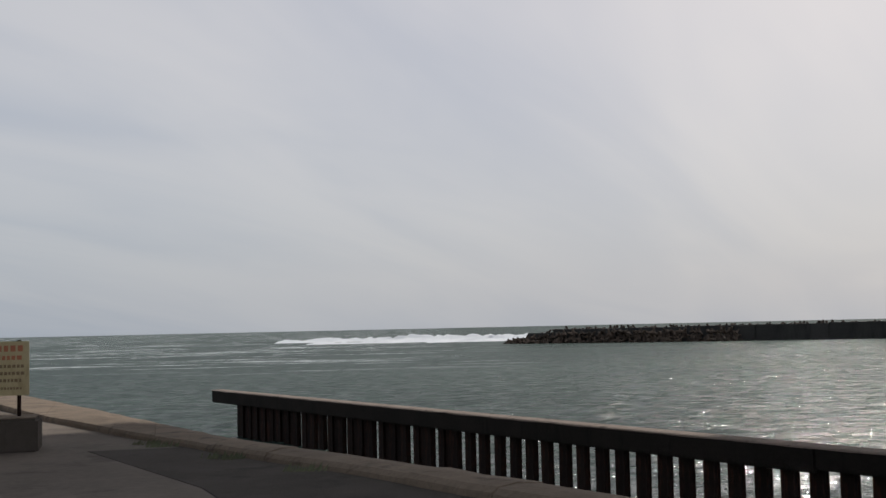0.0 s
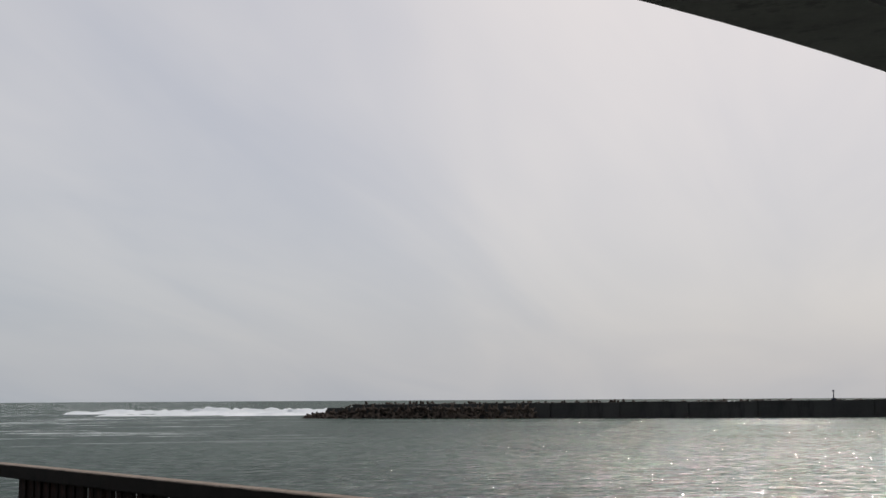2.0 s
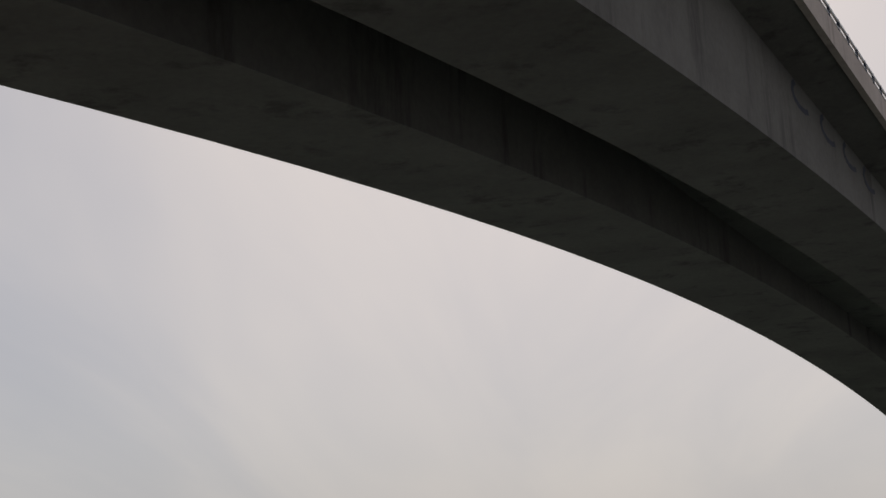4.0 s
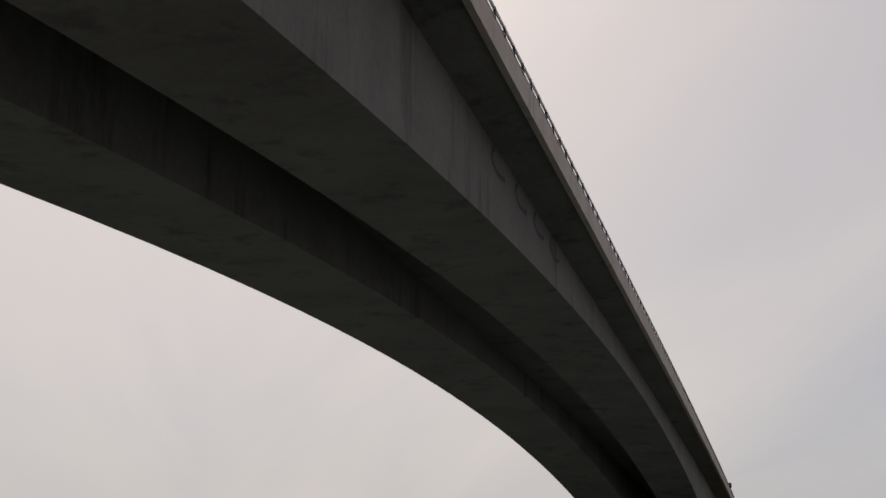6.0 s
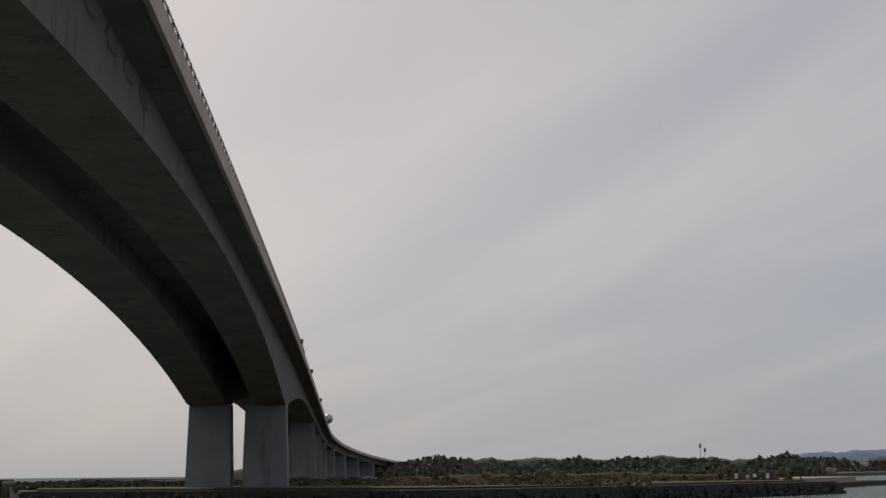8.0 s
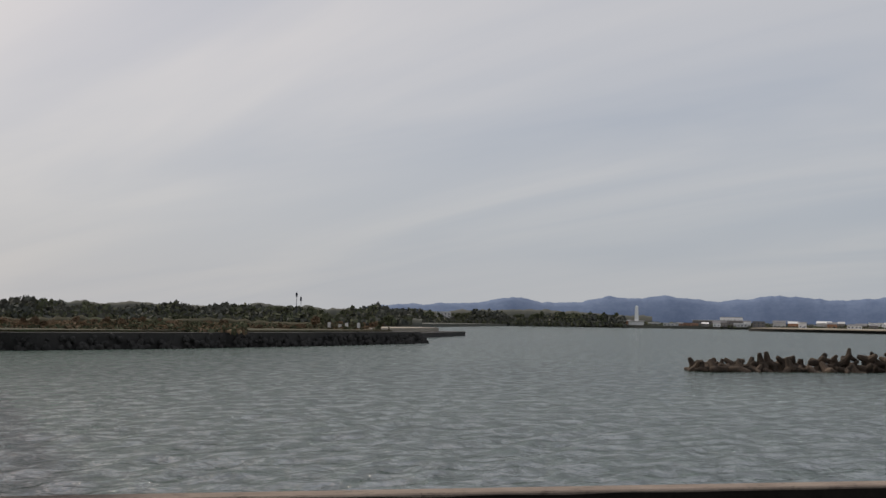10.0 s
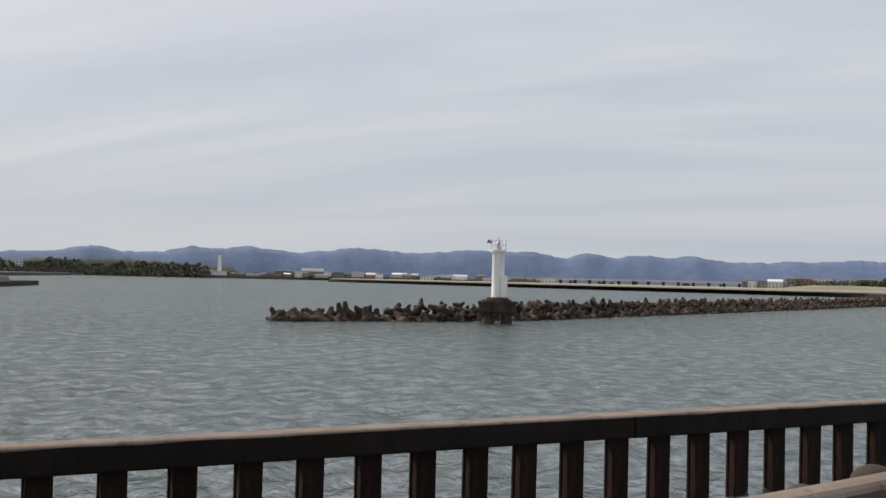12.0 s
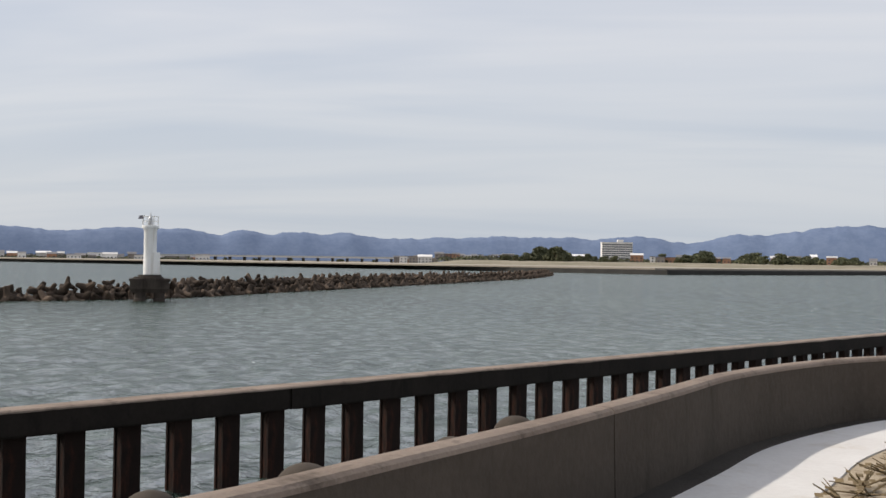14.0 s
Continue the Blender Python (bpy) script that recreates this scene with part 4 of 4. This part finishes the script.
def scrub_cover(name, label, az0, az1, d0, d1, z0, height, count, size, mats, seed):
    """A tangle of leaf clumps over rising ground, joined into one thing without count."""
    rng = np.random.default_rng(seed)
    for k, mat in enumerate(mats):
        bm = bmesh.new()
        for _ in range(count // len(mats)):
            az, u = az0 + (az1 - az0) * rng.random(), rng.random()
            hill = height * (0.62 + 0.55 * noise.fractal(Vector((az * 0.55, seed, k * 0.3)), 1.0, 2.0, 4))
            p = on_bearing(az, d0 + (d1 - d0) * u, z0 + hill * min(u * 1.6, 1) * rng.uniform(0.55, 1.05))
            q = Euler(rng.uniform(0, 6.28, 3)).to_matrix()
            r = size * rng.uniform(0.5, 1.4)
            bm.faces.new([bm.verts.new(p + q @ Vector(o) * r) for o in ((-1, -0.4, 0), (0.1, -0.8, 0.3), (1, 0.1, 0), (0.2, 0.7, -0.3), (-0.6, 0.5, 0.1))])
        tagged(part(name, bm, mat), label, "scrub", kind="stuff")


plant()
scrub_cover("scrub", "brown and dark green scrub covering the far bank", -51.8, -64.5, 196, 300, 2.4, 1.15, 9000, 0.5, (M_LEAFB, M_LEAF, M_BANK), 3)
scrub_cover("scrub", "brown and dark green scrub covering the far bank", -64.0, -69.8, 255, 330, 2.4, 1.1, 3600, 0.5, (M_LEAFB, M_LEAF, M_BANK), 4)
scrub_cover("scrub", "low dark scrub on the bank under the bridge", -36.5, -52.0, 225, 300, 2.5, 0.9, 4500, 0.6, (M_LEAF, M_BANK), 9)
scrub_cover("far_trees", "dark wooded rise behind the far bank", -50.5, -72, 660, 735, 3.5, 10.0, 7000, 1.7, (M_LEAF, M_HILLN), 5)
scrub_cover("far_trees", "dark wood along the lagoon shore", -71, -81.8, 1385, 1420, 2.5, 15, 5000, 2.2, (M_HILLN, M_LEAF), 6)
scrub_cover("far_trees", "low dark greenery between the shore buildings", -108, -131, 1330, 1420, 6.3, 5, 5000, 1.9, (M_LEAF, M_HILLN), 7)
scrub_cover("far_trees", "low dark greenery between the shore buildings", -82, -97, 1435, 1520, 2.5, 5.5, 5000, 1.6, (M_LEAF, M_HILLN), 8)

# ---------------------------------------------------------------- buildings on the far shores
def house(az, d, w, h, roof_h, wall, roof, label, z=2.8, depth=9.0, flat=False):
    p = on_bearing(az, d, z)
    root = thing("house", label, "house", "houses on the far shore", at=p, turn=az)
    part("wall", box_bm(-w / 2, w / 2, -depth / 2, depth / 2, 0, h), wall, root)
    bm = bmesh.new()
    if flat:
        add_box(bm, -w / 2 - 0.3, w / 2 + 0.3, -depth / 2 - 0.3, depth / 2 + 0.3, h + 0.003, h + 0.5)
    else:
        loft(bm, [[Vector((x, -depth / 2 - 0.5, h + 0.003)), Vector((x, depth / 2 + 0.5, h + 0.003)), Vector((x, 0, h + roof_h))] for x in (-w / 2 - 0.4, w / 2 + 0.4)])
    part("roof", bm, roof, root)
    n = max(int(w / 3.5), 1)
    first = None
    for fl in range(max(int(h / 3), 1)):
        for k in range(n):
            m = pose(-w / 2 + (k + 0.5) * w / n, -depth / 2 - 0.02, 1.5 + fl * 2.9)
            if first is None:
                first = part("window", box_bm(-0.8, 0.8, -0.05, 0.05, -0.6, 0.6), M_GLASS, root)
                first.matrix_basis = m
            else:
                shared("window", first.data, m, root)


def build_houses():
    rng = random.Random(31)
    for lo, hi, n, d in ((-83.0, -88.0, 10, 1430), (-88, -97.5, 22, 1450), (-106.0, -111.4, 20, 1420), (-113.5, -115.0, 4, 1330), (-117.0, -121.5, 9, 1330), (-122, -130, 10, 1290), (-79.8, -82, 3, 1400)):
        for k in range(n):
            az = lo + (hi - lo) * (k + rng.uniform(0.2, 0.8)) / n
            wall = rng.choice((M_HOUSE, M_HOUSE, M_GREY, M_GREY, M_ORANGE))
            w = rng.uniform(6, 17)
            h = rng.uniform(4.0, 8.0) if az < -106 else rng.uniform(2.8, 6.2)
            flat = rng.random() < 0.35
            label = ("small orange-brown building" if wall is M_ORANGE else "small grey-brown building" if wall is M_GREY else "small pale building") + (" with a flat roof" if flat else " with a dark pitched roof") + " on the shore"
            house(az, d + rng.uniform(-30, 40), w, h, rng.uniform(1.2, 2.6), wall, rng.choice((M_ROOF, M_ROOF, M_HOUSE)), label, z=6.8 if az < -108 else 2.8, depth=10, flat=flat)
    house(-86.0, 1480, 62, 7, 2, M_GREY, M_HOUSE, "long pale low building with stepped flat roof on shore", flat=True, depth=20)
    house(-86.5, 1500, 26, 11, 2, M_HOUSE, M_ROOF, "pale stepped upper hall with flat roof on shore", flat=True, depth=14)
    house(-92.9, 1480, 30, 6.5, 2, M_HOUSE, M_HOUSE, "long white shed with flat roof on shore", flat=True, depth=14)
    house(-73.5, 1440, 16, 12.5, 2, M_HOUSE, M_HOUSE, "white block building above the trees", flat=True, depth=14, z=2.4)


def build_hotel():
    root = thing("hotel", "pale many-storeyed hotel block with window bands", "hotel", at=on_bearing(-116.2, 1740, 6.9), turn=-116.2 + 8)
    part("wall", box_bm(-21, 21, -8, 8, 0, 27), M_HOTEL, root)
    part("roof", box_bm(-21.6, 21.6, -8.6, 8.6, 27.003, 27.9), M_HOTEL, root)
    part("roof_house", box_bm(1, 9, -4, 4, 27.903, 31.5), M_HOTEL, root)
    first = None
    for fl in range(8):
        for k in range(13):
            m = pose(-19.2 + 3.2 * k, -8.02, 3.2 + 3.05 * fl)
            if first is None:
                first = part("window", box_bm(-1.42, 1.42, -0.08, 0.08, -0.85, 0.85), M_GLASS, root)
                first.matrix_basis = m
            else:
                shared("window", first.data, m, root)


def build_monument():
    p = on_bearing(-82.3, 1425, 2.9)
    root = thing("white_tower", "slim white tower on a low white hall", "tower", at=p, turn=-82)
    bm = bmesh.new()
    loft(bm, [[Vector((-w, -w, z)), Vector((w, -w, z)), Vector((w, w, z)), Vector((-w, w, z))] for w, z in ((2.4, 0), (2.0, 14), (1.6, 21), (0.5, 22.5))])
    part("shaft", bm, M_WHITE, root)
    part("hall", box_bm(-9, 8, -4, 4, 0, 4.5, 0.2), M_WHITE, root)
    part("hall_roof", box_bm(-10, 9, -5, 5, 4.503, 5.2, 0.1), M_HOUSE, root)


def build_viaduct():
    root = thing("viaduct", "long low pale road viaduct across the far shore", "viaduct", kind="structure")
    a, b = on_bearing(-95.0, 1480), on_bearing(-107.2, 1440)
    d = (b - a)
    ang = math.degrees(math.atan2(d.y, d.x))
    root.matrix_basis = pose(a.x, a.y, 0, 0, 0, ang)
    part("deck", box_bm(0, d.length, -4, 4, 7.0, 8.4), M_HOUSE, root)
    part("guard_rail", box_bm(0, d.length, -4.1, -3.9, 8.403, 9.2), M_STEEL, root)
    first = None
    n = int(d.length / 17)
    for k in range(n):
        m = pose(8 + 17 * k, 0, 0)
        if first is None:
            first = part("viaduct_pier", box_bm(-1.4, 1.4, -3, 3, 0, 6.99), M_WALLFAR, root)
            first.matrix_basis = m
        else:
            shared("viaduct_pier", first.data, m, root)


def build_markers():
    """Small pale stone markers on the lawn of the far bank."""
    rng = random.Random(6)
    for az in (-68.25, -68.75, -69.05, -69.6):
        root = thing("stone_marker", "small pale upright stone on the far bank", "stone", "stones on the far bank", at=on_bearing(az, 262 + rng.uniform(-3, 3), 2.55), turn=az)
        part("base", box_bm(-0.55, 0.55, -0.4, 0.4, -0.3, 0.25, 0.04), M_GREY, root)
        part("slab", box_bm(-0.32, 0.32, -0.2, 0.2, 0.253, 0.253 + rng.uniform(0.7, 1.3), 0.06), M_HOUSE, root)


build_markers()
build_houses()
build_hotel()
build_monument()
build_viaduct()
for az, d, h in ((-66.75, 680, 19), (-66.95, 690, 17)):
    p = on_bearing(az, d, 8)
    bm = bmesh.new()
    tube(bm, p, p + Vector((0, 0, h - 8)), 0.16, 0.12)
    add_box(bm, p.x - 0.4, p.x + 0.4, p.y - 0.4, p.y + 0.4, p.z + h - 10.5, p.z + h - 8.5)
    tagged(part("mast", bm, M_DARK), "thin dark mast above the far trees", "mast", "masts above the trees")

# ---------------------------------------------------------------- warning sign on the quay
def build_sign():
    base = thing("sign_footing", "weathered concrete block footing of the sign", "concrete block", at=(-6.34, 17.6, GROUND_Z), turn=14)
    part("block", box_bm(-1.1, 0.62, -0.45, 0.45, -0.02, 0.46, 0.035), M_PARA, base)
    part("block_top", box_bm(-1.06, 0.58, -0.41, 0.41, 0.463, 0.475, 0.004), M_KERB, base, "lighter sandy top")
    root = thing("warning_sign", "faded yellow warning sign board on thin steel posts", "sign", at=(-6.28, 17.6, GROUND_Z + 0.47), turn=14)
    for x in (-0.85, 0.28):
        bm = bmesh.new()
        tube(bm, (x, 0.03, 0), (x, 0.03, 1.08), 0.028)
        part("post", bm, M_RUST, root)
    board = part("board", box_bm(-1.2, 0.42, -0.03, 0.0, 0.30, 1.06, 0.006), M_SIGN, root)
    rng = random.Random(2)
    for row, (z, h, mat) in enumerate(((0.96, 0.085, M_RED), (0.83, 0.06, M_RED), (0.71, 0.045, M_BROWN), (0.61, 0.045, M_BROWN), (0.51, 0.045, M_BROWN), (0.40, 0.035, M_BROWN))):
        x = -1.08
        while x < 0.32:
            w = rng.uniform(0.6, 1.1) * h
            part("text_bar", box_bm(x, min(x + w, 0.36), -0.0345, -0.0305, z - h / 2, z + h / 2), mat, board)
            x += w + h * 0.35


build_sign()

# ---------------------------------------------------------------- small things by the sea wall
def build_small():
    rng = random.Random(17)
    # rounded block tips showing over the coping, each on an added post
    for az, drop, r in ((-95.2, 10.3, 0.13), (-102.1, 9.2, 0.15), (-108.75, 7.97, 0.11), (-111.7, 6.98, 0.14)):
        i = min(range(1, len(wall_line) - 1), key=lambda k: abs(math.degrees(math.atan2(-wall_line[k].x, wall_line[k].y)) - az))
        d = math.hypot(wall_line[i].x, wall_line[i].y) + 0.75
        p = on_bearing(az, d)
        top = EYE_Z + 0.03 - d * math.tan(radians(drop))
        bm = bmesh.new()
        lathe(bm, [(r * 1.1, -2.0), (r * 1.08, top - 0.3)] + [(r * math.cos(k * 0.19), top - r * 0.8 + r * 0.8 * math.sin(k * 0.19)) for k in range(9)], 18, p.x, p.y)
        tagged(part("pile_head", bm, M_PARA, smooth=True), "rounded concrete block tip behind the sea wall", "pile", "pile heads behind the sea wall")
    # dry twigs and leaves on the sand
    for k in range(120):
        q = Vector((rng.uniform(5.2, 9.2), rng.uniform(-8.6, -4.0), GROUND_Z + 0.02))
        near = min((q - Vector((w.x, w.y, q.z))).length for w in wall_line)
        if near < 1.22 or near > 3.0:
            continue
        bm = bmesh.new()
        for _ in range(rng.randint(7, 14)):
            a = rng.uniform(0, 6.28)
            l = rng.uniform(0.08, 0.28)
            tube(bm, (0, 0, 0.005), (math.cos(a) * l, math.sin(a) * l, rng.uniform(0.01, 0.14)), 0.009, 0.004, 4)
            c = Vector((math.cos(a) * l * 0.8, math.sin(a) * l * 0.8, rng.uniform(0.02, 0.1)))
            r = rng.uniform(0.02, 0.055)
            bm.faces.new([bm.verts.new(c + Vector(o) * r) for o in ((-1, 0, 0), (0, -0.6, 0.3), (1, 0, 0.2), (0, 0.6, -0.1))])
        ob = part("dry_weed", bm, M_TWIG)
        ob.matrix_basis = Matrix.Translation(q)
        tagged(ob, "small tuft of dry brown weed on sand", "weed", "dry weeds by the path")
    # weeds at the kerb foot
    for x, y in ((-4.2, 18.2), (-3.9, 17.8), (-2.75, 16.05), (-2.6, 15.9), (-1.5, 14.4)):
        bm = bmesh.new()
        for _ in range(40):
            a, l = rng.uniform(0, 6.28), rng.uniform(0.05, 0.26)
            c = Vector((math.cos(a) * l, math.sin(a) * l * 0.5, 0))
            r = rng.uniform(0.03, 0.06)
            bm.faces.new([bm.verts.new(c + Vector(o)) for o in ((-r * 0.3, 0, 0), (r * 0.3, 0, 0), (r * 0.8, r, rng.uniform(0.03, 0.10)))])
        ob = part("weed_tuft", bm, M_LEAF)
        ob.matrix_basis = pose(x - 0.1, y - 0.15, GROUND_Z + 0.005)
        tagged(ob, "green weed tuft at the kerb foot", "weed", "weeds along the kerb")


build_small()
